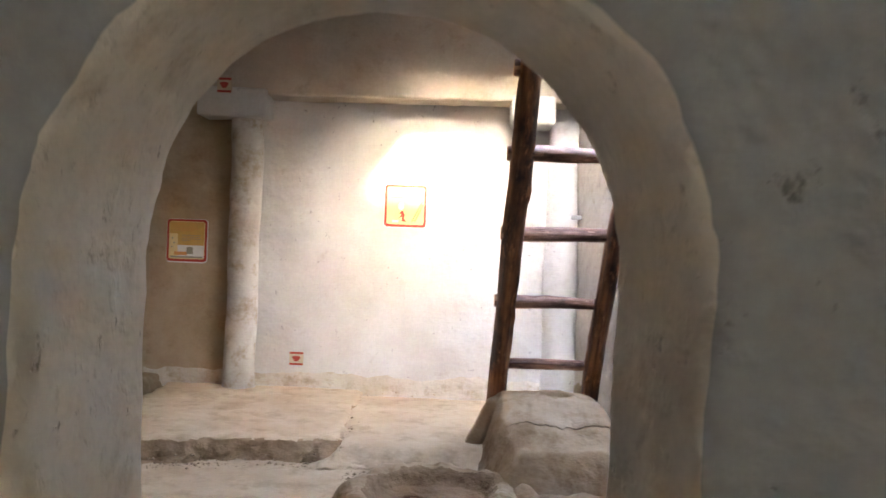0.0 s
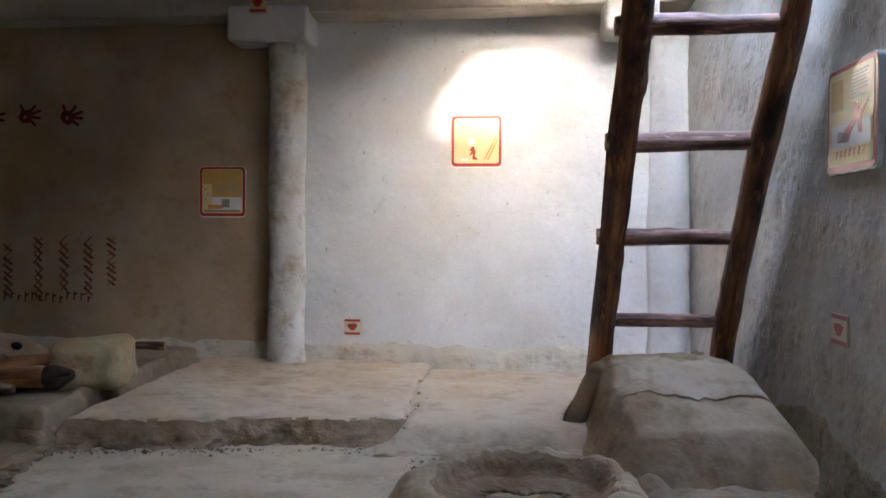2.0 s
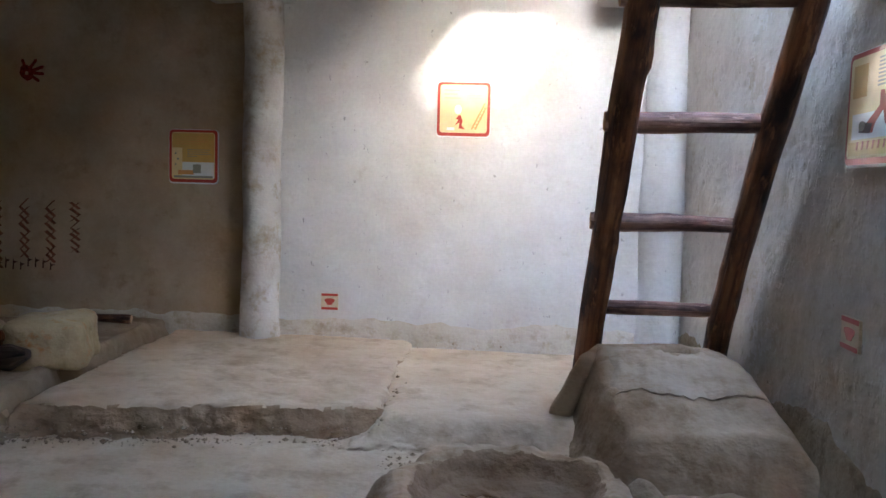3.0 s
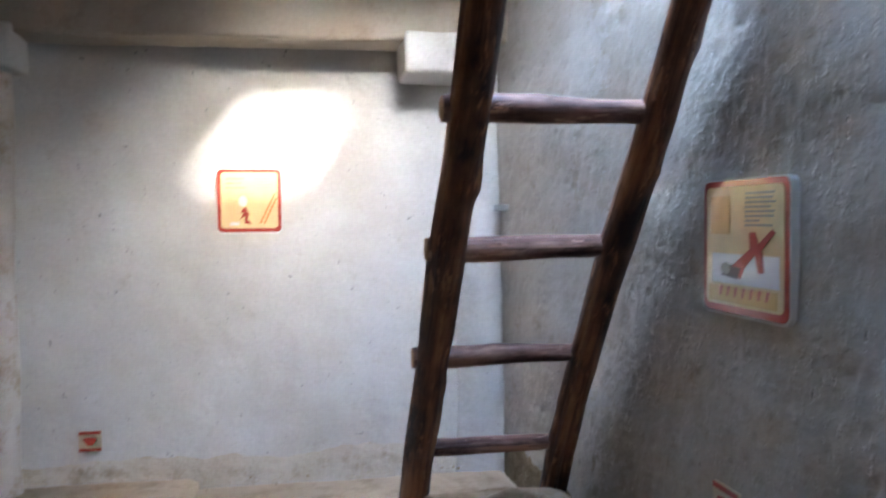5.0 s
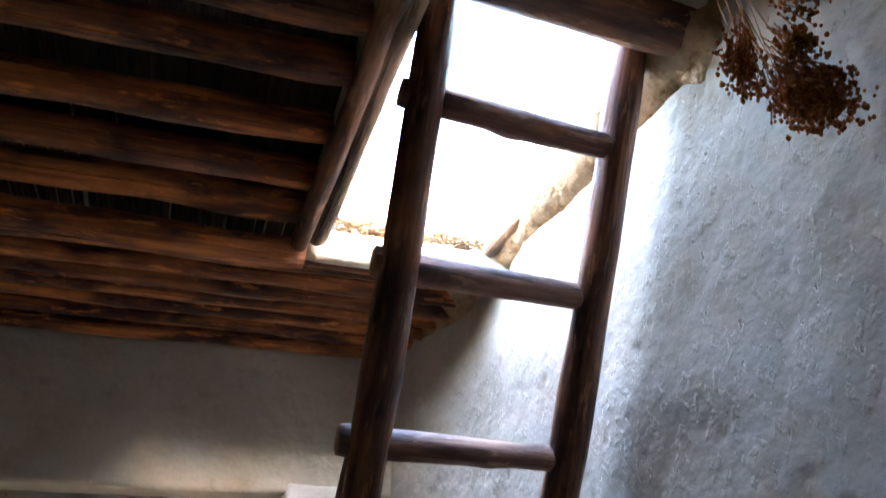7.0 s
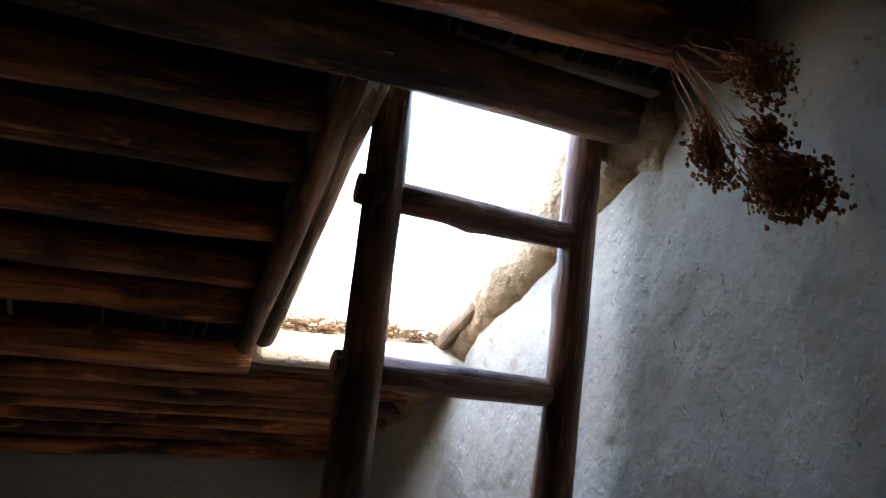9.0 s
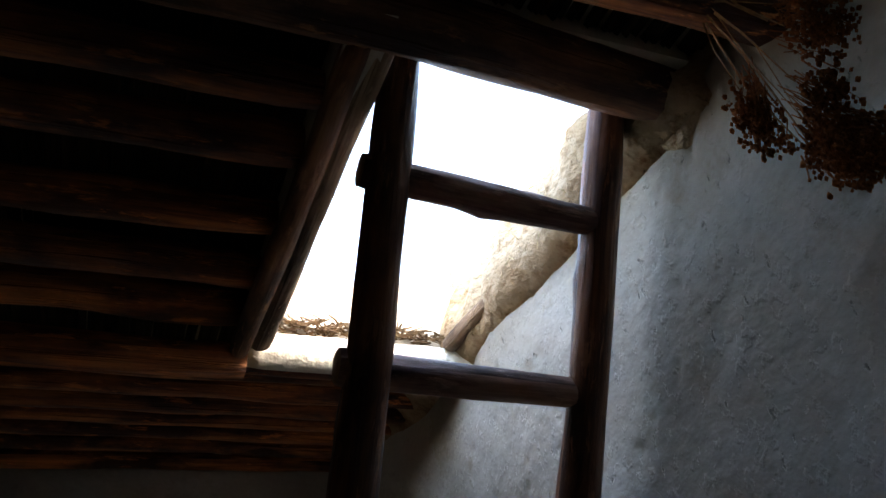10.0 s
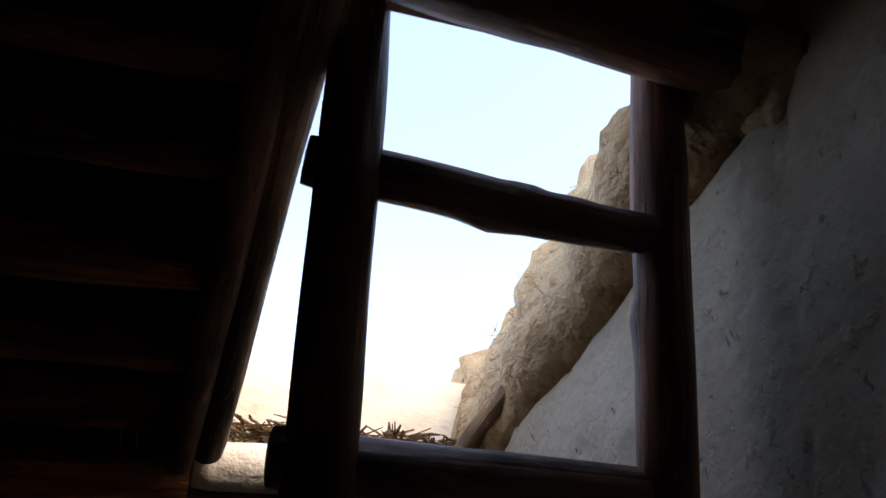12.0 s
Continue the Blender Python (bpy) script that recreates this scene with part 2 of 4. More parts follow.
def tube(path, radii, seed=0, seg=14, step=0.06, rough=0.07, knots=3, cap=1, wave=0.12):
    """Verts, faces, uvs and material indices of a round timber along a path; cap: its end faces' material."""
    path = [Vector(p) for p in path]
    lens = [0.0]
    for a, b in zip(path, path[1:]):
        lens.append(lens[-1] + (b - a).length)
    total = lens[-1]
    n = max(4, int(total / step))
    rnd = random.Random(seed)
    bumps = [(rnd.uniform(0.08, 0.92) * total, rnd.uniform(0, math.tau), rnd.uniform(0.06, 0.2)) for _ in range(knots)]

    def at(d):
        for i in range(len(path) - 1):
            if d <= lens[i + 1] or i == len(path) - 2:
                f = (d - lens[i]) / max(lens[i + 1] - lens[i], 1e-6)
                return path[i].lerp(path[i + 1], f), radii[i] + (radii[i + 1] - radii[i]) * f
    verts, faces, uvs, mi = [], [], [], []
    up = Vector((0, 0, 1)) if abs((path[-1] - path[0]).normalized().z) < 0.9 else Vector((0, 1, 0))
    for k in range(n + 1):
        d = total * k / n
        c, r = at(d)
        t = (at(min(d + 0.05, total))[0] - at(max(d - 0.05, 0))[0]).normalized()
        a = t.cross(up).normalized()
        b = a.cross(t).normalized()
        wob = r * wave
        c = c + a * wob * noise.noise(Vector((d * 1.3, seed, 3))) + b * wob * noise.noise(Vector((d * 1.3, 7, seed)))
        for j in range(seg):
            th = math.tau * j / seg
            rr = r * (1 + rough * 2 * noise.noise(Vector((math.cos(th) * 1.2, math.sin(th) * 1.2 + seed * 3.1, d * 3.5))))
            for bd, bt, bh in bumps:
                da = abs((th - bt + math.pi) % math.tau - math.pi)
                rr += r * bh * math.exp(-(((d - bd) / 0.035) ** 2) - (da / 0.45) ** 2)
            if k in (0, n):
                rr *= 0.9
            verts.append(c + a * rr * math.cos(th) + b * rr * math.sin(th))
    r0 = sum(radii) / len(radii)
    off = rnd.uniform(0, 20)
    for k in range(n):
        for j in range(seg):
            j2 = (j + 1) % seg
            faces.append((k * seg + j, k * seg + j2, (k + 1) * seg + j2, (k + 1) * seg + j))
            u0, u1 = off + j / seg * math.tau * r0, off + (j + 1) / seg * math.tau * r0
            v0, v1 = off + total * k / n, off + total * (k + 1) / n
            uvs += [(u0, v0), (u1, v0), (u1, v1), (u0, v1)]
            mi.append(0)
    faces.append(tuple(range(seg - 1, -1, -1)))
    faces.append(tuple(n * seg + j for j in range(seg)))
    mi += [cap, cap]
    uvs += [(off, off)] * (2 * seg)
    return verts, faces, uvs, mi


def timber(name, path, radii, mat, seed, end=None, **k):
    v, f, u, mi = tube(path, radii, seed, **k)
    return new(name, mesh_of(name, v, f, [mat, end or END_WOOD], mi, u))


def slab(name, origin, u, v, nu, nv, depth, mat, amp=0.012, freq=1.6, seed=0.0, extra=None):
    """A thick wall: its front, from origin along u and v, is hand-smoothed and uneven; it goes back by the vector depth."""
    o, u, v, depth = Vector(origin), Vector(u), Vector(v), Vector(depth)
    nrm = -depth.normalized()
    verts, faces = [], []
    for j in range(nv + 1):
        for i in range(nu + 1):
            p = o + u * (i / nu) + v * (j / nv)
            h = fbm(p + Vector((seed, seed, 0)), freq, 3) * amp + fbm(p, 6.0, 2) * amp * 0.25
            verts.append(p + nrm * (h + extra(p) if extra else h))
    w = nu + 1
    for j in range(nv):
        for i in range(nu):
            faces.append((j * w + i, j * w + i + 1, (j + 1) * w + i + 1, (j + 1) * w + i))
    b = len(verts)
    verts += [o + depth, o + u + depth, o + u + v + depth, o + v + depth]
    faces.append((b + 3, b + 2, b + 1, b))
    faces.append(tuple(range(nu, -1, -1)) + (b, b + 1))
    faces.append(tuple(nv * w + i for i in range(nu + 1)) + (b + 2, b + 3))
    faces.append(tuple(j * w for j in range(nv + 1)) + (b + 3, b))
    faces.append(tuple(j * w + nu for j in range(nv, -1, -1)) + (b + 1, b + 2))
    ob = new(name, mesh_of(name, verts, faces, mat))
    for p in list(ob.data.polygons)[-5:]:
        p.use_smooth = False
    return tagged(ob, kind="structure")


def swell(p, amp, freq, seed=0.0):
    """How far the uneven wall stands proud of its plane at p."""
    return fbm(Vector(p) + Vector((seed, seed, 0)), freq, 3) * amp + fbm(p, 6.0, 2) * amp * 0.25


def inside(poly, x, y):
    """Distance inside a convex outline (counter-clockwise), negative outside."""
    d = 1e9
    for (x0, y0), (x1, y1) in zip(poly, poly[1:] + poly[:1]):
        ex, ey = x1 - x0, y1 - y0
        d = min(d, (ex * (y - y0) - ey * (x - x0)) / math.hypot(ex, ey))
    return d


def smooth(a, b, x):
    t = min(1.0, max(0.0, (x - a) / (b - a)))
    return t * t * (3 - 2 * t)


def relief(name, x0, x1, y0, y1, res, height, mats, steep=0.75, floor_z=-0.01):
    """A moulded earth body from a height function; faces under floor_z are left out; steep faces take the second material."""
    nx, ny = int((x1 - x0) / res), int((y1 - y0) / res)
    idx, verts, faces, mi = {}, [], [], []
    grid = [[height(x0 + (x1 - x0) * i / nx, y0 + (y1 - y0) * j / ny) for i in range(nx + 1)] for j in range(ny + 1)]

    def vert(i, j):
        if (i, j) not in idx:
            idx[i, j] = len(verts)
            verts.append((x0 + (x1 - x0) * i / nx, y0 + (y1 - y0) * j / ny, max(grid[j][i], floor_z - 0.03)))
        return idx[i, j]
    for j in range(ny):
        for i in range(nx):
            zs = (grid[j][i], grid[j][i + 1], grid[j + 1][i + 1], grid[j + 1][i])
            if max(zs) < floor_z:
                continue
            faces.append((vert(i, j), vert(i + 1, j), vert(i + 1, j + 1), vert(i, j + 1)))
            mi.append(1 if len(mats) > 1 and max(zs) - min(zs) > steep * res else 0)
    return new(name, mesh_of(name, verts, faces, mats, mi))


def soft_box(name, x0, x1, y0, y1, z0, z1, mat, bev=0.02, cuts=4, amp=0.006, seed=0.0):
    """A box of plastered earth with rounded, uneven edges."""
    bm = bmesh.new()
    bmesh.ops.create_cube(bm, size=1)
    for v in bm.verts:
        v.co = Vector((x0 + (v.co.x + 0.5) * (x1 - x0), y0 + (v.co.y + 0.5) * (y1 - y0), z0 + (v.co.z + 0.5) * (z1 - z0)))
    big = max(x1 - x0, y1 - y0, z1 - z0)
    long_edges = [e for e in bm.edges if e.calc_length() > 0.3]
    if long_edges:
        bmesh.ops.subdivide_edges(bm, edges=long_edges, cuts=min(40, int(big / 0.12)), use_grid_fill=True)
    bm.normal_update()
    sharp = [e for e in bm.edges if len(e.link_faces) == 2 and e.calc_face_angle() > 1]
    bmesh.ops.bevel(bm, geom=sharp, offset=bev, segments=3, affect="EDGES", profile=0.5)
    for v in bm.verts:
        p = v.co + Vector((seed, 0, seed))
        v.co += Vector((noise.noise(p * 4), noise.noise(p * 4 + Vector((9, 0, 0))), noise.noise(p * 4 + Vector((0, 9, 0))))) * amp
    me = from_bm(name, bm, mat)
    me.polygons.foreach_set("use_smooth", [True] * len(me.polygons))
    return new(name, me)


def boulder(name, centre, size, mat, seed, rough=0.16, turn=0.0):
    """An irregular stone that sits on its flattened underside."""
    bm = bmesh.new()
    bmesh.ops.create_icosphere(bm, subdivisions=4, radius=1)
    q = Matrix.Rotation(turn, 3, "Z")
    for v in bm.verts:
        c = v.co
        k = (abs(c.x) ** 7 + abs(c.y) ** 7 + abs(c.z) ** 7) ** (-1 / 7)
        c = c * k * (1 + rough * noise.noise(c * 1.4 + Vector((seed, 0, 0))) + 0.05 * noise.noise(c * 5 + Vector((0, seed, 0))))
        c = Vector((c.x * size[0] / 2, c.y * size[1] / 2, max(c.z, -0.92) * size[2] / 2))
        v.co = Vector(centre) + q @ c
    me = from_bm(name, bm, mat)
    me.polygons.foreach_set("use_smooth", [True] * len(me.polygons))
    return new(name, me)


def plate(name, corners, thick, mat, radius=0.0):
    """A flat board: four corners, given anticlockwise as seen from its front, and a thickness towards the back."""
    c = [Vector(p) for p in corners]
    ex, ey = (c[1] - c[0]), (c[3] - c[0])
    nrm = ex.cross(ey).normalized()
    w, h = ex.length, ey.length
    ex, ey = ex / w, ey / h
    pts = []
    if radius:
        for cx, cy, a0 in ((w - radius, radius, -90), (w - radius, h - radius, 0), (radius, h - radius, 90), (radius, radius, 180)):
            for k in range(6):
                a = radians(a0 + 18 * k)
                pts.append((cx + radius * math.cos(a), cy + radius * math.sin(a)))
    else:
        pts = [(0, 0), (w, 0), (w, h), (0, h)]
    n = len(pts)
    front = [c[0] + ex * x + ey * y for x, y in pts]
    verts = front + [p - nrm * thick for p in front]
    faces = [tuple(range(n)), tuple(range(2 * n - 1, n - 1, -1))] + [(i, i + n, (i + 1) % n + n, (i + 1) % n) for i in range(n)]
    return new(name, mesh_of(name, verts, faces, mat, smooth=False))


# ---- structure ----
XW, XE, YN, YS = -4.1, 1.08, 6.2, 0.95       # inner faces of the room
ZC = 3.27                                    # underside of the reed layer

tagged(slab("wall_north", (-1.645, YN, -0.05), (2.945, 0, 0), (0, 0, 3.4), 60, 66, (0, 0.4, 0), PLASTER, 0.016, 1.3),
       "white lime-plastered mud wall with uneven trowel marks", "wall")
# same limed wall as its neighbour; the brown stands for less light
tagged(slab("wall_north_west", (XW - 0.2, YN, -0.05), (2.655, 0, 0), (0, 0, 3.4), 54, 66, (0, 0.4, 0), PLASTER_SHADED, 0.016, 1.3),
       "lime plaster wall coloured brown for dim light, with faded red paintings", "wall")


def corner_swell(y, z=0.0):
    """The rough wall thickens towards the corner pillar, more so higher up."""
    return (0.065 + 0.055 * smooth(0.8, 2.3, z)) * smooth(4.9, 6.0, y)


def dabs(p):
    """Hand-daubed relief of the rough wall: short raised smears, pits and grit."""
    a = noise.noise(Vector((p.y * 13 + p.z * 5, p.z * 24 - p.y * 6, 1.7)))
    b = noise.noise(Vector((p.y * 36 - p.z * 12, p.z * 32 + p.y * 8, 5.1)))
    pit = max(0.0, noise.noise(Vector((p.y * 24, p.z * 19, 9.3))) - 0.4)
    return corner_swell(p.y, p.z) + 0.0015 * max(0.0, a) ** 0.8 + 0.0016 * max(0.0, b) - 0.025 * pit


tagged(slab("wall_east", (XE, 7.0, -0.05), (0, -6.5, 0), (0, 0, 3.25), 520, 260, (0.45, 0, 0), PLASTER_ROUGH, 0.022, 1.5, 4.0, dabs),
       "rough white plaster wall flecked with straw and pits", "wall")
east = bpy.data.objects["wall_east"].data
east.materials.append(PLASTER_LIT)
for f in east.polygons:
    c = f.center
    if c.y > 4.9 + 0.3 * fbm((0, c.y, c.z), 2.0, 3) + 0.15 * fbm((3, c.y, c.z), 14, 3):
        f.material_index = 1          # paler tone in place of the hatch light near the corner
# out of view; its dark colour keeps the fill in the room low
tagged(slab("wall_west", (XW, -0.1 + 0.7, -0.05), (0, 5.8, 0), (0, 0, 3.4), 30, 20, (-0.4, 0, 0), PLASTER_LOW_BOUNCE, 0.02, 1.3, 2.0),
       "unseen mud wall, coloured dark to cut bounced light", "wall")


def arch_wall():
    """The wall with the low arched doorway, all its edges rounded by plastering."""
    cx, zs = -0.06, 1.29
    half, rise = 0.3, 0.335
    x0, x1, z1 = -4.5, 1.5, 3.3
    prm = [("j", -1, k / 40) for k in range(40)]
    corner = [math.atan2(z1 - zs, x1 - cx), math.atan2(z1 - zs, x0 - cx)]
    angs = sorted(set([math.pi * k / 96 for k in range(97)] + corner), reverse=True)
    prm += [("a", a, 0) for a in angs] + [("j", 1, 1 - k / 40) for k in range(1, 41)]
    # ring of (opening point, outer point)
    ring = []
    for kind, a, f in prm:
        if kind == "j":
            z = -0.05 + f * (zs + 0.05)
            ring.append(((cx + a * half, z), (x1 if a > 0 else x0, z), (a, 0)))
        else:
            c, s = math.cos(a), math.sin(a)
            px, pz = cx + half * math.copysign(abs(c) ** 0.88, c), zs + rise * s ** 0.95
            t = min((x1 - cx) / c if c > 1e-6 else 1e9, (x0 - cx) / c if c < -1e-6 else 1e9, (z1 - zs) / s if s > 1e-6 else 1e9)
            ring.append(((px, pz), (cx + t * c, zs + t * s), (c, s)))
    yn, yf = 0.6, YS
    prof = [(-1, yn), (0.5, yn), (0.2, yn), (0.1, yn), (0.05, yn), (0.028, yn), (0.017, yn + 0.002), (0.009, yn + 0.007), (0.004, yn + 0.015), (0.001, yn + 0.026), (0.0, yn + 0.04)]
    prof += [(0.0, yn + 0.04 + (yf - yn - 0.09) * k / 12) for k in range(1, 12)]
    prof += [(0.006, yf - 0.04), (0.02, yf - 0.015), (0.05, yf - 0.003), (0.14, yf), (-1, yf)]
    verts, faces = [], []
    for (px, pz), (ox, oz), (dx, dz) in ring:
        for off, y in prof:
            if off < 0:
                p = Vector((ox, y, oz))
            else:
                p = Vector((px + dx * off, y, pz + dz * off))
                h = 0.012 * fbm(p, 2.4, 3) + 0.004 * fbm((p.x * 3, p.y * 2.4, p.z), 8, 3) + 0.004 * fbm(p, 34, 2)
                deep = 0.0 if off > 0.4 else 0.8
                p.x += (0.034 if dx > 0 else -0.01) * abs(dx) * (yf - y) / (yf - yn)
                p += Vector((dx, 0.35 * (1 if y > 0.8 else -1), dz)) * h * deep
            verts.append(p)
    w = len(prof)
    mi = []
    for i in range(len(ring) - 1):
        for k in range(w - 1):
            faces.append((i * w + k, i * w + k + 1, (i + 1) * w + k + 1, (i + 1) * w + k))
            # passage face takes the shade tone, reveal and room side the lit one
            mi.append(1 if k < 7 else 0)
    ob = new("wall_south", mesh_of("wall_south", verts, faces, [ARCH_PLASTER, COOL_SHADE_PLASTER], mi))
    return tagged(ob, "pale plastered wall with a low rounded arched doorway", "wall", kind="structure")


arch_wall()


def floor_height(x, y):
    return 0.012 * fbm((x, y, 0), 1.3, 3) + 0.004 * fbm((x, y, 2), 7, 2)


tagged(relief("floor", -4.3, 1.4, -5.2, 6.4, 0.05, floor_height, [FLOOR_MUD], floor_z=-1),
       "worn beige beaten-mud floor with stains and cracks", "floor", kind="structure")
gnd = plate("ground", [(-300, -300, -0.06), (300, -300, -0.06), (300, 300, -0.06), (-300, 300, -0.06)], 0.3, GROUND_EARTH)
tagged(gnd, "dry bare earth outside", "ground", kind="structure")

# unseen front passage behind the arch; its side doorway is sized for the arch's daylight
tagged(slab("wall_passage_east", (1.3, 0.6, -0.05), (0, -5.6, 0), (0, 0, 2.6), 20, 16, (0.3, 0, 0), COOL_SHADE_PLASTER, 0.015), "unseen plain plastered passage wall", "wall")
tagged(slab("wall_passage_south", (1.6, -5.0, -0.05), (-3.4, 0, 0), (0, 0, 2.6), 20, 16, (0, -0.3, 0), COOL_SHADE_PLASTER, 0.015), "unseen plain plastered passage wall", "wall")
tagged(slab("wall_passage_south_west", (-1.5, -5.0, -0.05), (0, 1.2, 0), (0, 0, 2.6), 12, 16, (-0.3, 0, 0), COOL_SHADE_PLASTER, 0.015), "unseen plain plastered passage wall beside an added doorway", "wall")
tagged(slab("wall_passage_west", (-1.5, -3.21, -0.05), (0, 3.81, 0), (0, 0, 2.6), 12, 16, (-0.3, 0, 0), COOL_SHADE_PLASTER, 0.015), "unseen plain plastered passage wall beside an added doorway", "wall")
tagged(soft_box("passage_ceiling", -1.8, 1.6, -5.3, 0.62, 2.5, 2.75, PLASTER_LOW_BOUNCE), "unseen low plain passage ceiling", "ceiling", kind="structure")


def ceiling():
    """Round poles side by side under a mat of reeds, open at the hatch."""
    verts, faces, uvs, mi = [], [], [], []

    def add(t, m):
        v, f, u, k = t
        b = len(verts)
        verts.extend(v)
        faces.extend(tuple(i + b for i in q) for q in f)
        uvs.extend(u)
        mi.extend(m if x == 0 else 1 for x in k)
    rnd = random.Random(4)
    poles = [(y, XW - 0.1, XE + 0.1, 0.047) for y in (4.66, 4.84, 5.01, 5.18, 5.35, 5.52, 5.69, 5.86)]
    poles += [(y, XW - 0.1, 0.215, 0.063) for y in (3.28, 3.54, 3.83, 4.1, 4.33)]
    poles += [(y, XW - 0.1, XE + 0.1, 0.072) for y in (2.79, 2.5, 2.2, 1.88, 1.55, 1.22)]
    poles.append((4.46, XW - 0.1, 0.24, 0.06))
    for k, (y, a, b, r) in enumerate(poles):
        z = 3.065 if y == 4.46 else 3.165 if y < 3 or y == 4.66 else 3.2
        s = rnd.uniform(-0.03, 0.03)
        mid = (a + b) / 2
        add(tube([(a, y + s, z), (mid, y + rnd.uniform(-0.03, 0.03), z + rnd.uniform(-0.03, 0.015)), (b, y - s, z + rnd.uniform(-0.02, 0.01))],
                 [r * rnd.uniform(0.9, 1.1), r, r * rnd.uniform(0.85, 1.1)], 40 + k, 12, 0.09, 0.1, 9), 0)
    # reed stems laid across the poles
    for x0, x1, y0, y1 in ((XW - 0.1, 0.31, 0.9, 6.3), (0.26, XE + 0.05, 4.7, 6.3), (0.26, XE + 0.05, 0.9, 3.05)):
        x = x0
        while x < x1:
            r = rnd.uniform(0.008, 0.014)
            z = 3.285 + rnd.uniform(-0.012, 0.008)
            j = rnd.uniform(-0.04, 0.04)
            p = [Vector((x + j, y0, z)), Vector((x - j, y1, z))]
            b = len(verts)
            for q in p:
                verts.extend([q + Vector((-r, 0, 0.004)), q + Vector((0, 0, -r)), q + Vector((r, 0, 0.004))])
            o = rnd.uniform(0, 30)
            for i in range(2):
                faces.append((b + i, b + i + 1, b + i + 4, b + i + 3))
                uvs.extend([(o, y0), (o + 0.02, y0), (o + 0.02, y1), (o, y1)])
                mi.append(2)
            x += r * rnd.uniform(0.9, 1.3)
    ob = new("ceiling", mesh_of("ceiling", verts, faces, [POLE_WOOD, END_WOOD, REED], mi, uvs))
    return tagged(ob, "dark reddish round-pole ceiling under a reed mat", "ceiling", kind="structure")


ceiling()


def roof():
    """Flat mud roof over the reeds, with the open hatch."""
    objs = []
    for x0, x1, y0, y1, z1, z0 in ((-4.5, 0.305, 0.5, 6.7, 3.46, 3.295), (0.305, 1.5, 4.57, 6.7, 3.49, 3.215), (0.305, 1.5, 0.5, 3.19, 3.5, 3.295), (0.3, 1.06, 3.02, 3.2, 3.49, 3.24), (0.22, 0.309, 3.02, 4.58, 3.44, 3.15)):
        nx, ny = max(2, int((x1 - x0) / 0.08)), max(2, int((y1 - y0) / 0.08))
        bm = bmesh.new()
        bmesh.ops.create_grid(bm, x_segments=nx, y_segments=ny, size=0.5)
        for v in bm.verts:
            x, y = x0 + (v.co.x + 0.5) * (x1 - x0), y0 + (v.co.y + 0.5) * (y1 - y0)
            v.co = Vector((x, y, z1 + 0.025 * fbm((x, y, 1), 2.5, 3)))
        rim = [e for e in bm.edges if e.is_boundary]
        ex = bmesh.ops.extrude_edge_only(bm, edges=rim)
        for v in [g for g in ex["geom"] if isinstance(g, bmesh.types.BMVert)]:
            v.co.z = z0
        low = [e for e in bm.edges if e.is_boundary]
        bmesh.ops.contextual_create(bm, geom=low)
        objs.append(bm)
    me = bpy.data.meshes.new("roof")
    full = bmesh.new()
    for bm in objs:
        bmesh.ops.recalc_face_normals(bm, faces=bm.faces)
        tmp = bpy.data.meshes.new("tmp")
        bm.to_mesh(tmp)
        bm.free()
        full.from_mesh(tmp)
        bpy.data.meshes.remove(tmp)
    full.to_mesh(me)
    full.free()
    me.materials.append(ROOF_MUD)
    return tagged(new("roof", me), "flat cream mud roof around an open hatch", "roof", kind="structure")


roof()


def parapet():
    """Rough straw-mud edge that rises above the wall beside the hatch and hangs a little over it."""
    prof = [(1.09, 3.12), (1.04, 3.15), (1.0, 3.19), (0.985, 3.25), (1.0, 3.32), (1.03, 3.4), (1.07, 3.48), (1.12, 3.56), (1.19, 3.62), (1.3, 3.65), (1.5, 3.62), (1.56, 3.4), (1.56, 3.14)]
    y0, y1, n = -0.2, 6.9, 300
    verts, faces = [], []
    for i in range(n + 1):
        y = y0 + (y1 - y0) * i / n
        lift = 0.05 * fbm((0, y, 0), 1.1, 2) + 0.03 * (y - 4.0)
        for k, (x, z) in enumerate(prof):
            f = 1 if 0 < k < 11 else 0
            p = Vector((x, y, z))
            h = 0.06 * fbm(p, 3.2, 3) + 0.045 * fbm(p, 11, 4) - 0.14 * smooth(3.1, 2.98, y)
            verts.append(Vector((x - f * h * 0.7, y, z + f * (h * 0.5 + (lift if z > 3.3 else 0)))))
    w = len(prof)
    for i in range(n):
        for k in range(w):
            k2 = (k + 1) % w
            faces.append((i * w + k, i * w + k2, (i + 1) * w + k2, (i + 1) * w + k))
    faces += [tuple(range(w)), tuple(n * w + k for k in range(w - 1, -1, -1))]
    ob = new("parapet", mesh_of("parapet", verts, faces, PARAPET_MUD))
    return tagged(ob, "crumbling brown straw-and-mud parapet beside the hatch", "parapet", kind="structure")


parapet()

# plastered upper band of the north wall, with its pillars and capitals
band = soft_box("wall_band", XW, XE + 0.02, 5.98, 6.3, 2.415, 3.3, BAND_PLASTER, 0.02, amp=0.012)
for v in band.data.vertices:
    if v.co.y < 6.15:
        v.co.y -= 0.085 * smooth(-1.4, 0.7, v.co.x)
tagged(band, "projecting plastered upper band of the wall", "wall", kind="structure")


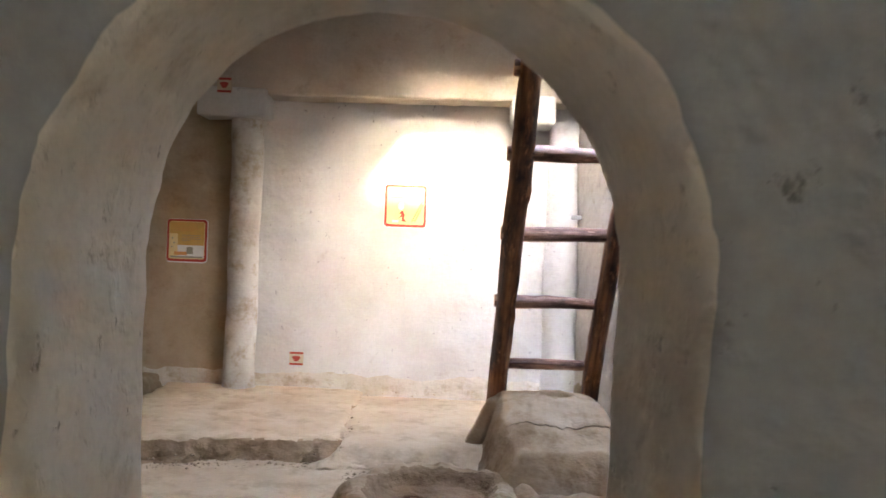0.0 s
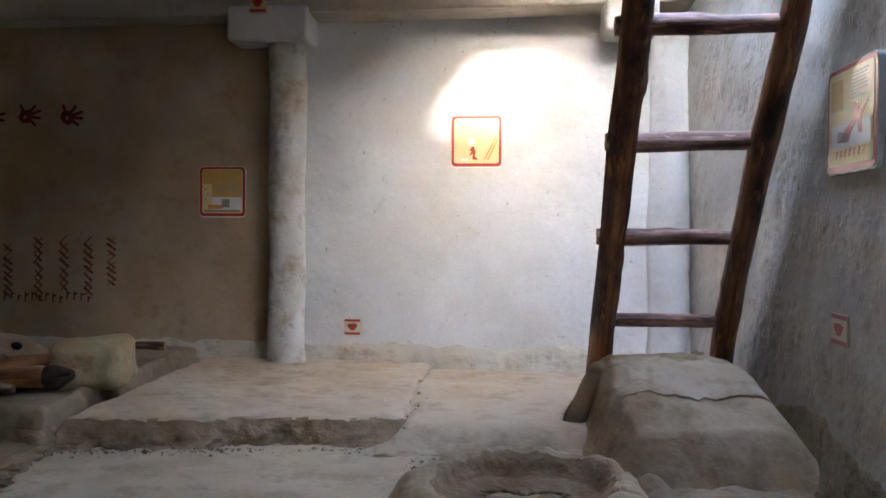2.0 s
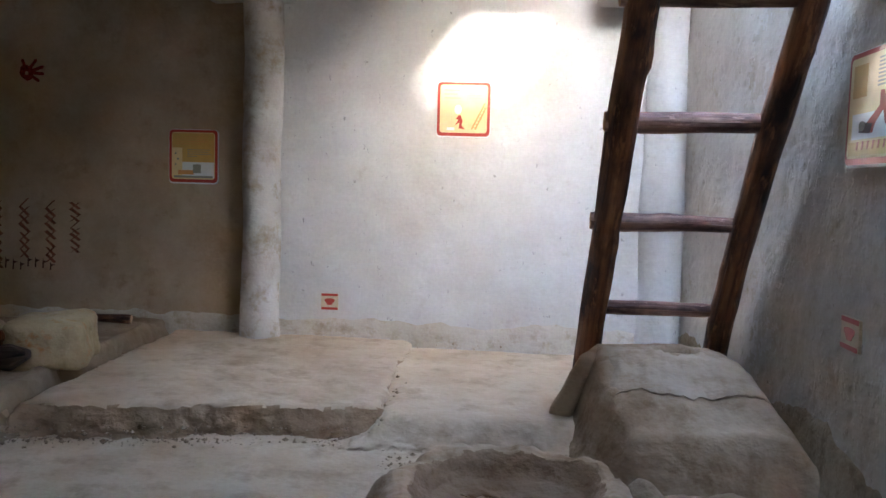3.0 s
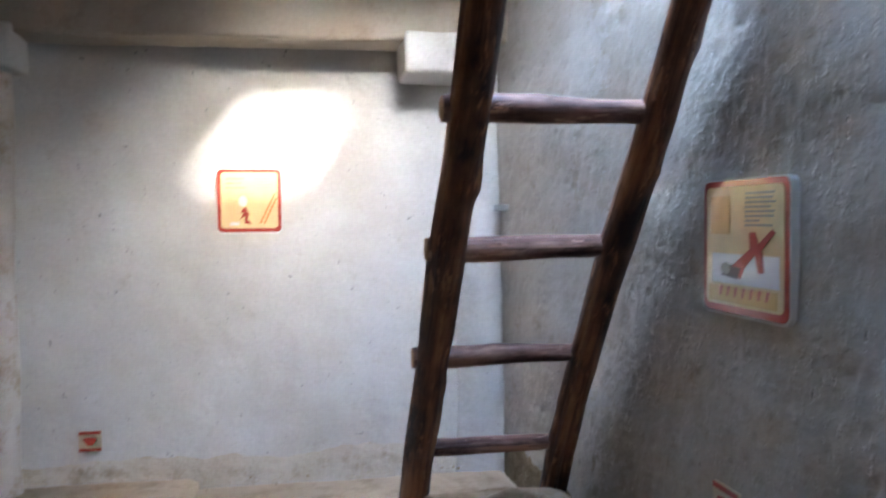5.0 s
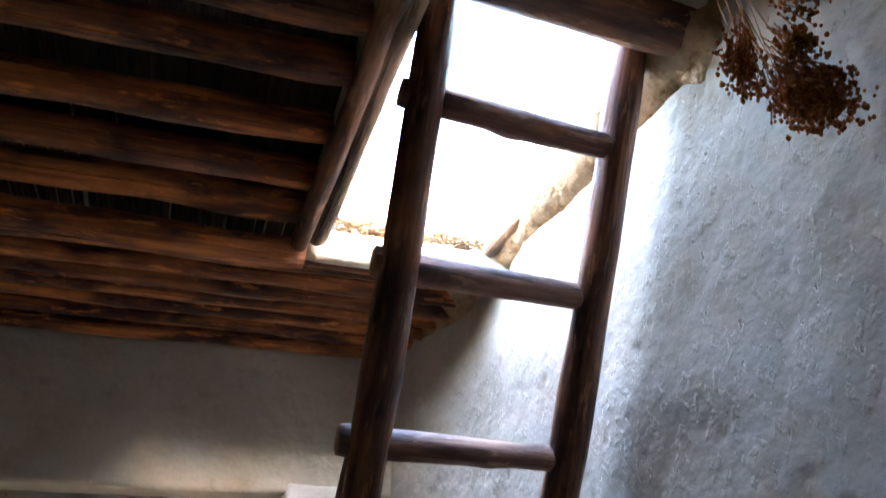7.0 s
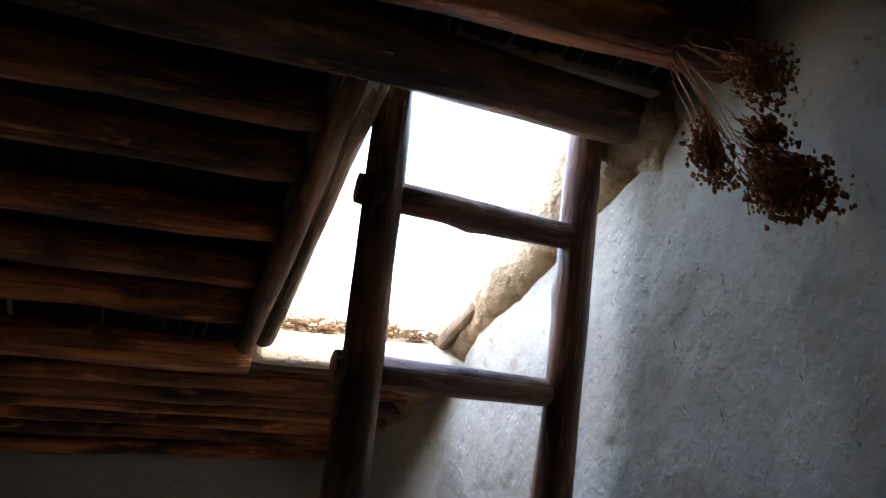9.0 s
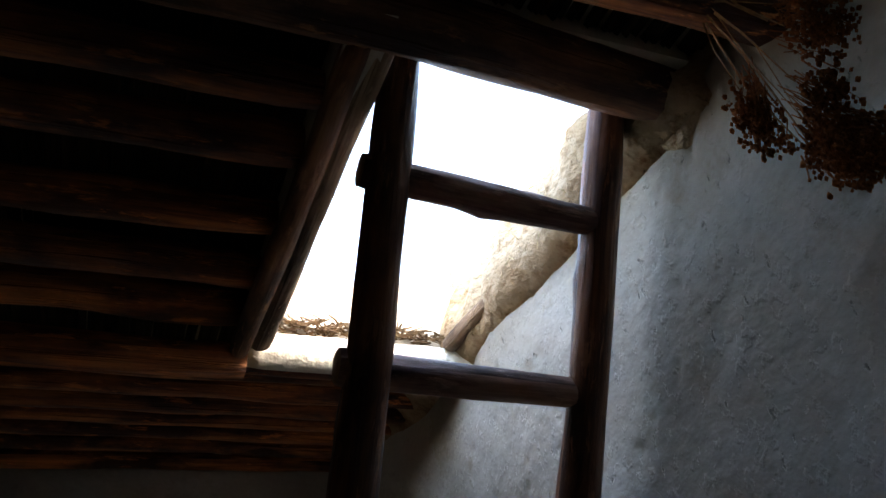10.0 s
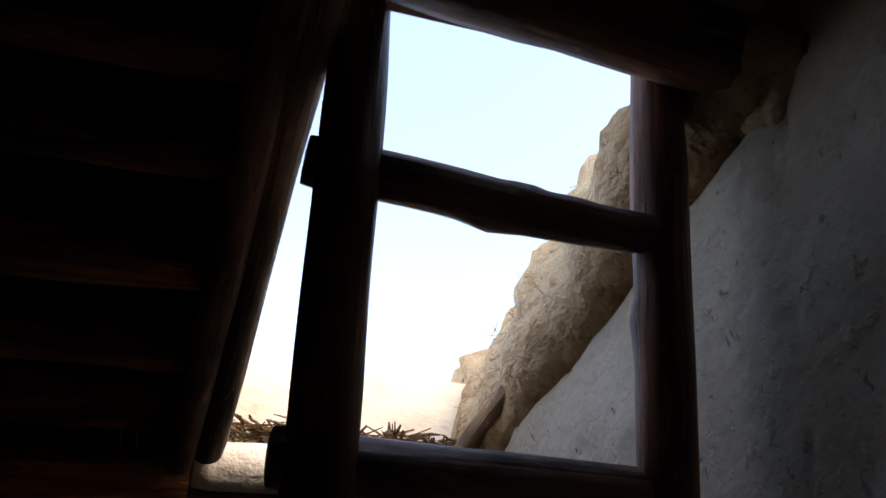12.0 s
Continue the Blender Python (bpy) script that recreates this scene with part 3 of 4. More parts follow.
def pillar(x, r, cap_x0, cap_x1, cap_y, label, coat=None, yc=6.12):
    p = thing("pillar", (x, 6.1, 0.1), label, "pillar", "pillars along the plastered wall")
    verts, faces = [], []
    n, m = 40, 24
    for i in range(n + 1):
        z = 0.02 + (2.3 - 0.02) * i / n
        for j in range(m):
            a = math.tau * j / m
            rr = r * (1 + 0.06 * noise.noise(Vector((math.cos(a), math.sin(a), z * 1.7 + x)))) + 0.05 * math.exp(-z / 0.12) * 0.5
            rr += 0.006 * fbm((x + math.cos(a), math.sin(a), z), 5, 2)
            verts.append((x + 0.012 * noise.noise(Vector((0, x, z * 1.5))) + rr * math.cos(a), yc + rr * 0.95 * math.sin(a), z))
    for i in range(n):
        for j in range(m):
            faces.append((i * m + j, i * m + (j + 1) % m, (i + 1) * m + (j + 1) % m, (i + 1) * m + j))
    under(new("shaft", mesh_of("shaft", verts, faces, coat or PLASTER_STAINED)), p)
    under(soft_box("capital", cap_x0, cap_x1, cap_y, 6.25, 2.245, 2.47, coat or PLASTER, 0.025, amp=0.012, seed=x), p)
    return p


pillar(-1.645, 0.122, -2.0, -1.46, 5.95, "round white plastered wall pillar with a square capital")
pillar(0.87, 0.13, 0.418, 0.745, 5.885, "round white plastered corner pillar with a wide capital", PLASTER, 6.2)
pillar(-4.0, 0.12, -4.15, -3.76, 5.95, "round plastered corner pillar in the dim end", PLASTER_SHADED)

# ---- earth bodies on the floor ----
def in_parts(parent, verts, faces, mi, pieces):
    """Split one moulded surface by material into parts of a thing."""
    for k, (name, mat_, label) in enumerate(pieces):
        own = [f for f, m in zip(faces, mi) if m == k]
        used = {i: n for n, i in enumerate(sorted({i for f in own for i in f}))}
        under(new(name, mesh_of(name, [verts[i] for i in used], [tuple(used[i] for i in f) for f in own], mat_)), parent, label)
    return parent


def ledge(name, quad, top, lip, wob, seed, mats, extra=None, label=""):
    """A low body of mud on a four-cornered plan: steep crumbling faces, a rounded lip and an uneven top."""
    q = [Vector((*p, 0)) for p in quad]

    def steps(length):
        near = [0, 0.008, 0.016, 0.024, 0.032, 0.04, 0.05, 0.062, 0.078, 0.1]
        n = max(2, int((length - 0.2) / 0.018))
        mid = [0.1 + (length - 0.2) * k / n for k in range(1, n)]
        return [d / length for d in near + mid + [length - d for d in reversed(near)]]
    lu, lv = (q[1] - q[0]).length, (q[3] - q[0]).length
    us, vs = steps(lu), steps(lv)
    verts, faces, mi = [], [], []
    prof = [(0.0, -0.03), (0.01, 0.12), (0.02, 0.26), (0.028, 0.52), (0.035, 0.76), (0.043, 0.91), (0.055, 0.98), (0.075, 1.0), (9, 1.0)]

    def rise(d):
        d = d * 0.07 / lip
        for (a, za), (b, zb) in zip(prof, prof[1:]):
            if d <= b:
                return za + (zb - za) * (d - a) / (b - a)
    for v in vs:
        for u in us:
            p = q[0].lerp(q[1], u).lerp(q[3].lerp(q[2], u), v)
            d = min(u * lu, (1 - u) * lu, v * lv, (1 - v) * lv)
            k = rise(d)
            edge = math.exp(-d / 0.12)
            p += Vector((fbm((p.x, p.y, seed), 2.5, 3), fbm((p.x, p.y, seed + 5), 2.5, 3), 0)) * wob * edge
            p += Vector((fbm((p.x * 1.0, p.y, k + seed), 11, 3), fbm((p.x, p.y, k + seed + 9), 11, 3), 0)) * wob * 0.8 * math.exp(-d / 0.06)
            p.z = top * k + (0.008 * fbm((p.x, p.y, seed), 2.2, 3) + 0.004 * fbm((p.x, p.y, seed), 10, 2)) * k + 0.022 * fbm((p.x, p.y, seed), 16, 3) * math.exp(-((d - 0.03) / 0.03) ** 2)
            if extra:
                p.z += extra(p.x, p.y, d) * k
            verts.append(p)
    w = len(us)
    for j in range(len(vs) - 1):
        for i in range(w - 1):
            faces.append((j * w + i, j * w + i + 1, (j + 1) * w + i + 1, (j + 1) * w + i))
            c = verts[faces[-1][0]]
            mi.append(1 if c.z < top * ((0.5 if extra else 0.86) + 0.08 * fbm((c.x, c.y, 4), 9, 2)) else 0)
    if name == "mud_platform":
        mid = (q[0] + q[1] + q[2] + q[3]) / 4
        p = thing(name, mid, label, "platform", "mud platforms")
        return in_parts(p, verts, faces, mi, (("top", mats[0], ""), ("broken_edge", mats[1], "crumbling brown broken edge")))
    return new(name, mesh_of(name, verts, faces, mats, mi))


ledge("mud_platform", [(-2.25, 4.34), (-0.56, 4.62), (-0.64, 6.26), (-2.3, 6.26)], 0.13, 0.085, 0.055, 1, [FLOOR_MUD, BROKEN_MUD],
      label="low pale mud sleeping platform with a crumbling brown edge")


def kerb(x, y, d):
    return 0.035 * math.exp(-(((d - 0.08) / 0.035) ** 2)) * (0.75 + 0.9 * fbm((x, y, 3), 5, 2)) * (1 if x > -2.6 else 0)


# platform and floor patch below carry the dim end's shade in their colour
ledge("mud_platform", [(-4.15, 3.8), (-2.2, 4.3), (-2.27, 6.26), (-4.15, 6.26)], 0.175, 0.1, 0.07, 5, [FLOOR_SHADE, BROKEN_MUD], kerb,
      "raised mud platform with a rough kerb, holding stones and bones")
tagged(ledge("floor_slab", [(-4.15, 2.2), (-1.85, 2.2), (-2.18, 4.4), (-4.15, 4.4)], 0.035, 0.1, 0.08, 9, [FLOOR_SHADE, FLOOR_SHADE]),
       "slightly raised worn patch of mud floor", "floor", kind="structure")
tagged(ledge("floor_step", [(-0.72, 4.42), (1.12, 4.38), (1.12, 6.26), (-0.95, 6.26)], 0.11, 0.26, 0.06, 3, [FLOOR_MUD, FLOOR_MUD]),
       "uneven raised mud floor behind the hearth", "floor", kind="structure")


def base_coat():
    """Patched coat of plaster along the foot of the wall, thinning to nothing upwards."""
    verts, faces = [], []
    n = 260
    for i in range(n + 1):
        x = XW + 0.02 + (XE - XW - 0.04) * i / n
        top = 0.25 + 0.03 * fbm((x, 0, 0), 1.6, 2) + 0.025 * fbm((x, 1, 0), 7, 2)
        for f, out in ((0, 0.022), (0.12, 0.014), (0.3, 0.01), (0.6, 0.008), (0.88, 0.006), (1.0, -0.003)):
            z = 0.05 + (top - 0.05) * f
            verts.append((x, YN - swell((x, YN, z), 0.016, 1.3) - out - 0.003 * (fbm((x, z, 3), 6, 2) if f < 1 else 0), z))
    for i in range(n):
        for k in range(5):
            faces.append((i * 6 + k, (i + 1) * 6 + k, (i + 1) * 6 + k + 1, i * 6 + k + 1))
    return tagged(new("baseboard", mesh_of("baseboard", verts, faces, BASE_COAT)), "stained beige plaster coat along the wall foot", "plaster", kind="structure")


base_coat()


def foot_stain_shade():
    """Brown mud stain along the foot of the rough wall, darkened for the weaker light there, with a bank of dirt in the
    corner to the floor.
    """
    verts, faces = [], []
    n = 240
    for i in range(n + 1):
        y = 0.97 + 5.18 * i / n
        top = 0.25 + 0.08 * fbm((0, y, 0), 1.3, 2) + 0.04 * fbm((1, y, 0), 5, 4)
        bank = 0.05 + 0.03 * fbm((2, y, 0), 2.5, 3)
        verts.append((XE - corner_swell(y) - bank - 0.07, y, -0.015))
        verts.append((XE - corner_swell(y) - bank * 0.8, y, 0.02 + 0.01 * fbm((3, y, 0), 7, 2)))
        for f, out in ((0.06, 0.02), (0.2, 0.008), (0.4, 0.006), (0.6, 0.005), (0.8, 0.0045), (0.93, 0.003), (1.0, -0.003)):
            z = 0.03 + (top - 0.03) * f
            verts.append((XE - corner_swell(y) - swell((XE, y, z), 0.022, 1.5, 4.0) - out - 0.003, y, z))
    for i in range(n):
        for k in range(8):
            faces.append((i * 9 + k, i * 9 + k + 1, (i + 1) * 9 + k + 1, (i + 1) * 9 + k))
    return tagged(new("mud_shade_skirting", mesh_of("mud_shade_skirting", verts, faces, SKIRT_SHADE_MUD)), "brown mud stain along the wall foot, darkened for the weaker light", "plaster", kind="structure")


foot_stain_shade()


def beam_patch():
    """Brown mud smeared over the plaster where the hatch log enters the wall."""
    verts, faces = [], []
    n, m = 40, 30
    for i in range(n + 1):
        for j in range(m + 1):
            u, v = i / n, j / m
            y = 3.03 + 0.25 * u
            z = 3.22 - (0.15 + 0.03 * fbm((y, 0, 3), 7, 3) - 0.16 * abs(u - 0.5)) * v
            edge = min(u, 1 - u, 1 - v) * 8
            out = 0.012 * min(1.0, edge) + 0.006 * fbm((y, z, 1), 18, 3) * min(1.0, edge) - (0.006 if edge < 0.01 else 0.0)
            verts.append((XE - swell((XE, y, z), 0.022, 1.5, 4.0) - 0.002 - out, y, z))
    for i in range(n):
        for j in range(m):
            k = i * (m + 1) + j
            faces.append((k, k + m + 1, k + m + 2, k + 1))
    return tagged(new("mud_patch", mesh_of("mud_patch", verts, faces, PARAPET_MUD)), "brown mud smeared round the log end", "plaster", kind="structure")


beam_patch()


def hearth():
    """Rounded square fire pit: burnt floor and inner wall inside a thick moulded rim."""
    cx, cy, n = -0.05, 3.84, 220
    prof = [(-1, 0.0), (-0.75, 0.004), (-0.5, 0.0), (-0.25, 0.006), (-0.1, 0.012), (-0.04, 0.03), (-0.015, 0.07), (0.0, 0.11), (0.02, 0.138), (0.05, 0.15), (0.085, 0.146), (0.115, 0.125), (0.14, 0.08), (0.165, 0.03), (0.2, -0.03)]
    prof = [(a + (c - a) * k / 4, b + (d - b) * k / 4) for (a, b), (c, d) in zip(prof, prof[1:]) for k in range(4)] + [prof[-1]]
    verts, faces, mi = [], [], []
    for i in range(n):
        a = math.tau * i / n
        c, q = math.cos(a), math.sin(a)
        r = (abs(c / 0.315) ** 3.4 + abs(q / 0.285) ** 3.4) ** (-1 / 3.4)
        r *= 1 + 0.09 * noise.noise(Vector((c * 1.3, q * 1.3, 2)))
        wide = 0.95 + 0.4 * noise.noise(Vector((c * 1.1, q * 1.1, 8))) + 0.2 * fbm((c * 2, q * 2, 6), 2.0, 3)
        tall = 0.78 + 0.3 * noise.noise(Vector((c * 1.2, q * 1.2, 5))) + 0.1 * fbm((c * 2, q * 2, 1), 2.2, 3)
        for o, z in prof:
            rr = r * (1 + o) if o < -0.2 else r + o * (wide if o > 0 else 1)
            p = Vector((cx + rr * c, cy + rr * q, z))
            h = fbm(p, 6, 3)
            p += Vector((c, q, 0)) * 0.012 * h * (1 if o > -0.2 else 0)
            p.z = z * (tall if o > -0.05 else 1) + 0.008 * fbm(p, 6, 3) + 0.003 * fbm(p, 30, 2) + (0.008 * max(0, fbm(p, 14, 2)) if o < -0.1 else 0)
            verts.append(p)
    w = len(prof)
    for i in range(n):
        i2 = (i + 1) % n
        edge = 32 + round(4.5 * noise.noise(Vector((i * 0.07, 0, 4))) + 1.5 * noise.noise(Vector((i * 0.3, 0, 4))))
        for k in range(w - 1):
            faces.append((i * w + k, i2 * w + k, i2 * w + k + 1, i * w + k + 1))
            mi.append(1 if k < edge else 0)
    h = thing("hearth", (cx, cy, 0), "rounded square mud hearth with a raised rim and ash", "hearth")
    return in_parts(h, verts, faces, mi, (("rim", MOUND_MUD, ""), ("fire_bed", ASH, "burnt brown fire bed with ash")))


hearth()


def oven():
    o = thing("mud_oven", (0.62, 4.5, 0.1), "low domed grey mud oven with a hole on top", "oven")

    def height(x, y):
        w = 0.03 * fbm((x, y, 2), 2.6, 3)
        fy = y + w
        left = 0.2 + 0.16 * smooth(4.5, 3.95, y)
        front = -0.1 + 0.31 * smooth(3.98, 4.13, fy) + 0.12 * smooth(4.12, 4.36, fy) + 0.12 * smooth(4.34, 4.62, fy)
        lz = 0.02 + 0.43 * smooth(left, left + 0.17, x + w)
        rz = 0.06 + 0.4 * smooth(1.16, 0.84, x + w * 0.7)
        bz = 0.08 + 0.38 * smooth(5.03, 4.88, y + w)
        bz = bz if y + w < 5.03 else -0.1
        k = 20.0
        z = -math.log(sum(math.exp(-k * q) for q in (front, lz, rz, bz))) / k + 0.03
        if x + w < left - 0.01:
            z = -0.1
        hd = math.hypot((x - 0.68) / 0.085, (y - 4.72) / 0.085)
        z -= 0.13 * (1 - smooth(0.7, 1.08, hd))
        z += 0.016 * math.exp(-((hd - 1.3) / 0.22) ** 2)
        return z + 0.014 * fbm((x, y, 8), 4, 3) + 0.003 * fbm((x, y, 8), 20, 3)
    ob = relief("body", 0.12, 1.12, 3.84, 5.06, 0.013, height, [MOUND_MUD], floor_z=0.0)
    under(ob, o)
    # coat of mud slumped over the top, ending half-way down in a thick ragged lip
    verts, faces = [], []
    cols = 90
    lip = [(0.02, -0.02), (0.008, -0.01), (-0.004, 0.0), (-0.008, 0.01), (-0.004, 0.02), (0.01, 0.027), (0.035, 0.032), (0.08, 0.034)]
    rows = lip + [(0.08 + 0.04 * k, 0.034 - 0.0022 * k) for k in range(1, 13)]
    for i in range(cols + 1):
        x = 0.3 + 0.74 * i / cols
        y0 = 4.3 + 0.05 * fbm((x, 0, 0), 2.2, 2) + 0.03 * fbm((x, 5, 0), 9, 4)
        side = smooth(0.3, 0.42, x) * smooth(1.04, 0.94, x)
        thick = 0.5 + 0.5 * fbm((x, 9, 0), 4, 2)
        for dy, dz in rows:
            y = y0 + dy + max(0.0, dy - 0.08) * 0.2
            hole = smooth(0.85, 1.35, math.hypot((x - 0.68) / 0.085, (y - 4.72) / 0.085))
            back = smooth(4.9, 4.78, y)
            lift = 0.7 * dz * thick * side * hole * back - 0.02 * (1 - side * hole * back)
            verts.append((x, y, height(x, max(y, y0 + 0.004)) + lift + 0.009 * fbm((x, y, 1), 14, 3)))
    w = len(rows)
    for i in range(cols):
        for k in range(w - 1):
            faces.append((i * w + k, (i + 1) * w + k, (i + 1) * w + k + 1, i * w + k + 1))
    under(new("mud_coat", mesh_of("mud_coat", verts, faces, MOUND_COAT)), o, "paler slumped mud coat with a ragged lip")
    # slab of mud leaning against the side of the oven
    bm = bmesh.new()
    bmesh.ops.create_cube(bm, size=1)
    bmesh.ops.subdivide_edges(bm, edges=bm.edges[:], cuts=6, use_grid_fill=True)
    m = pose(0.275, 4.8, 0.23, 0, 26, -24)
    for v in bm.verts:
        c = v.co.copy()
        k = (abs(2 * c.x) ** 5 + abs(2 * c.y) ** 5 + abs(2 * c.z) ** 5) ** -0.2 if c.length > 0.01 else 1
        c = c * (0.5 + 0.5 * k * 2 * max(abs(c.x), abs(c.y), abs(c.z)))
        c = Vector((c.x * 0.09, c.y * 0.26, c.z * 0.36))
        v.co = m @ (c + Vector((0.012 * noise.noise(c * 9), 0, 0)))
    me = from_bm("side_slab", bm, MOUND_MUD)
    me.polygons.foreach_set("use_smooth", [True] * len(me.polygons))
    under(new("side_slab", me), o, "leaning brown mud slab")
    return o


oven()

def mud_ridge():
    """Low broken ridge of mud that runs from the oven past the hearth, and lumps of dirt at the oven's foot."""
    line = [(0.33, 4.32), (0.43, 4.1), (0.46, 3.87), (0.52, 3.6), (0.6, 3.36)]

    def height(x, y):
        d = 9.0
        for (xa, ya), (xb, yb) in zip(line, line[1:]):
            t = max(0, min(1, ((x - xa) * (xb - xa) + (y - ya) * (yb - ya)) / ((xb - xa) ** 2 + (yb - ya) ** 2)))
            d = min(d, math.hypot(x - xa - t * (xb - xa), y - ya - t * (yb - ya)))
        n = fbm((x, y, 3), 5, 3)
        z = 0.075 * math.exp(-(((d + 0.05 * n) / 0.07) ** 2)) * smooth(3.26, 3.5, y)
        foot = 0.05 * smooth(3.55, 3.95, y + 0.2 * n) * smooth(0.42, 0.6, x) * smooth(1.12, 0.95, x)
        return max(z, foot) + 0.02 * fbm((x, y, 7), 9, 3) + 0.008 * fbm((x, y, 2), 26, 2) - 0.014
    ob = relief("mud_ridge", 0.2, 1.06, 3.2, 4.36, 0.016, height, [BROKEN_MUD], floor_z=0.0)
    return tagged(ob, "low broken mud ridge and dirt between hearth and oven", "mud ridge")


mud_ridge()


def crumbs():
    """Clods and crumbs of dry mud lying along the broken platform edges and round the hearth."""
    rnd = random.Random(17)
    edges = [((-2.25, 4.33), (-0.56, 4.6), 0.0, 620), ((-4.1, 3.8), (-2.2, 4.3), 0.0, 420), ((-0.6, 4.35), (-0.62, 5.6), 0.1, 60), ((-0.56, 4.3), (0.3, 4.36), 0.0, 260),
             ((-1.9, 2.7), (-2.18, 4.35), 0.01, 120), ((0.3, 3.84), (1.05, 3.84), 0.0, 160), ((-0.5, 3.5), (0.5, 3.5), 0.0, 90), ((0.42, 3.6), (0.3, 4.2), 0.0, 120), ((-2.2, 6.12), (0.9, 6.12), 0.12, 70)]
    verts, faces = [], []
    for (xa, ya), (xb, yb), z, count in edges:
        for _ in range(count):
            t = rnd.random()
            off = rnd.gauss(-0.03, 0.05)
            r = min(0.017, 0.002 + rnd.expovariate(1 / 0.003))
            c = Vector((xa + (xb - xa) * t + rnd.gauss(0, 0.02), ya + (yb - ya) * t + off, 0.0))
            c.z = z + r * 0.35 + (0.05 * rnd.random() if abs(off) < 0.02 and z == 0 else 0)
            k = len(verts)
            verts.extend(c + Vector((d[0] * rnd.uniform(0.6, 1.3), d[1] * rnd.uniform(0.6, 1.3), d[2] * rnd.uniform(0.5, 0.9))) * r
                         for d in ((1, 0.2, 0), (-0.1, 1, 0.2), (-1, -0.2, 0), (0.2, -1, -0.1), (0, 0, 1), (0, 0, -1)))
            faces.extend((k + i, k + (i + 1) % 4, k + 4) for i in range(4))
            faces.extend((k + (i + 1) % 4, k + i, k + 5) for i in range(4))
    ob = new("mud_crumbs", mesh_of("mud_crumbs", verts, faces, CRUMB_MUD, smooth=False))
    return tagged(ob, "crumbs of dry mud along the broken edges", "crumbs", kind="stuff")


crumbs()

# ---- ladder ----
SPINE = [(5.21, 0.115), (4.96, 0.56), (4.68, 0.99), (4.39, 1.4), (4.09, 1.82), (3.81, 2.22), (3.56, 2.61), (3.34, 3.02), (3.16, 3.38)]


def on_spine(z):
    for (ya, za), (yb, zb) in zip(SPINE, SPINE[1:]):
        if z <= zb:
            return ya + (yb - ya) * (z - za) / (zb - za)
    return SPINE[-1][0]


ladder = thing("wooden_ladder", (0.67, 5.19, 0.115), "dark reddish-brown pole ladder with lashed round rungs", "ladder")
LX, RX = 0.405, 0.948
under(timber("rail", [(LX + (-0.075, -0.06, -0.055, -0.046, -0.036, -0.03, -0.028, -0.022, -0.016)[k], y, z) for k, (y, z) in enumerate(SPINE)],
             [0.062, 0.062, 0.06, 0.062, 0.061, 0.058, 0.054, 0.05, 0.044], LADDER_WOOD, 11, seg=18, step=0.04, knots=5), ladder)
under(timber("rail", [(RX + 0.01 * math.sin(k * 1.3 + 2) + 0.012 * (k - 4) * 0.2, y, z) for k, (y, z) in enumerate(SPINE)],
             [0.058, 0.058, 0.056, 0.057, 0.057, 0.055, 0.053, 0.05, 0.046], LADDER_WOOD, 12, seg=18, step=0.04, knots=8), ladder)
for k, (x0, z, dz, r) in enumerate(((0.285, 0.575, 0.0, 0.036), (0.28, 0.99, 0.0, 0.041), (0.288, 1.4, 0.004, 0.045), (0.29, 1.82, 0.0, 0.044), (0.292, 2.215, -0.012, 0.044), (0.31, 2.625, -0.025, 0.044), (0.318, 3.02, -0.05, 0.045))):
    y = on_spine(z) + 0.02
    under(timber("rung", [(x0, y, z), (0.65, y + 0.006, z + dz / 2), (0.94, y, z + dz)], [r, r * 0.95, r * 0.8], RUNG_WOOD, 20 + k, seg=16, step=0.03, knots=4, rough=0.09), ladder)

# ---- timbers of the hatch and the ceiling ----
tagged(timber("ceiling_beam", [(-1.85, 0.8, 2.92), (-1.84, 3.4, 2.885), (-1.865, 6.0, 2.865)], [0.125, 0.135, 0.14], LOG_ORANGE, 31, step=0.09, knots=8),
       "thick round timber ceiling beam with warm brown grain", "beam")
tagged(timber("ceiling_beam", [(-2.4, 2.98, 3.19), (-0.6, 3.03, 3.19), (0.41, 3.08, 3.213), (1.2, 3.15, 3.25)], [0.082, 0.084, 0.084, 0.082], BEAM_WOOD, 32, step=0.07, knots=9),
       "thick dark round log along the hatch edge", "beam")
tagged(timber("hatch_trimmer", [(0.252, 3.11, 3.165), (0.238, 3.75, 3.122), (0.212, 4.43, 3.075)], [0.034, 0.034, 0.036], BEAM_WOOD, 33, step=0.05, knots=5),
       "dark brown round pole along the open hatch", "pole", "poles beside the hatch")
tagged(timber("hatch_trimmer", [(0.308, 3.1, 3.19), (0.294, 3.75, 3.155), (0.275, 4.43, 3.11)], [0.037, 0.037, 0.041], TRIM_WOOD, 34, step=0.05, knots=5),
       "pale-edged round pole framing the open hatch", "pole", "poles beside the hatch")
tagged(timber("hatch_log", [(0.25, 4.55, 3.14), (0.7, 4.56, 3.14), (1.2, 4.55, 3.14)], [0.064, 0.064, 0.062], PALE_LOG, 35, step=0.05, knots=4),
       "sun-bleached pale log closing the hatch end", "log")
tagged(timber("lintel_stick", [(1.035, 4.17, 3.225), (1.0, 4.49, 3.19)], [0.026, 0.034], TRIM_WOOD, 36, step=0.04, knots=3),
       "weathered brown stick bedded under the mud parapet", "stick")


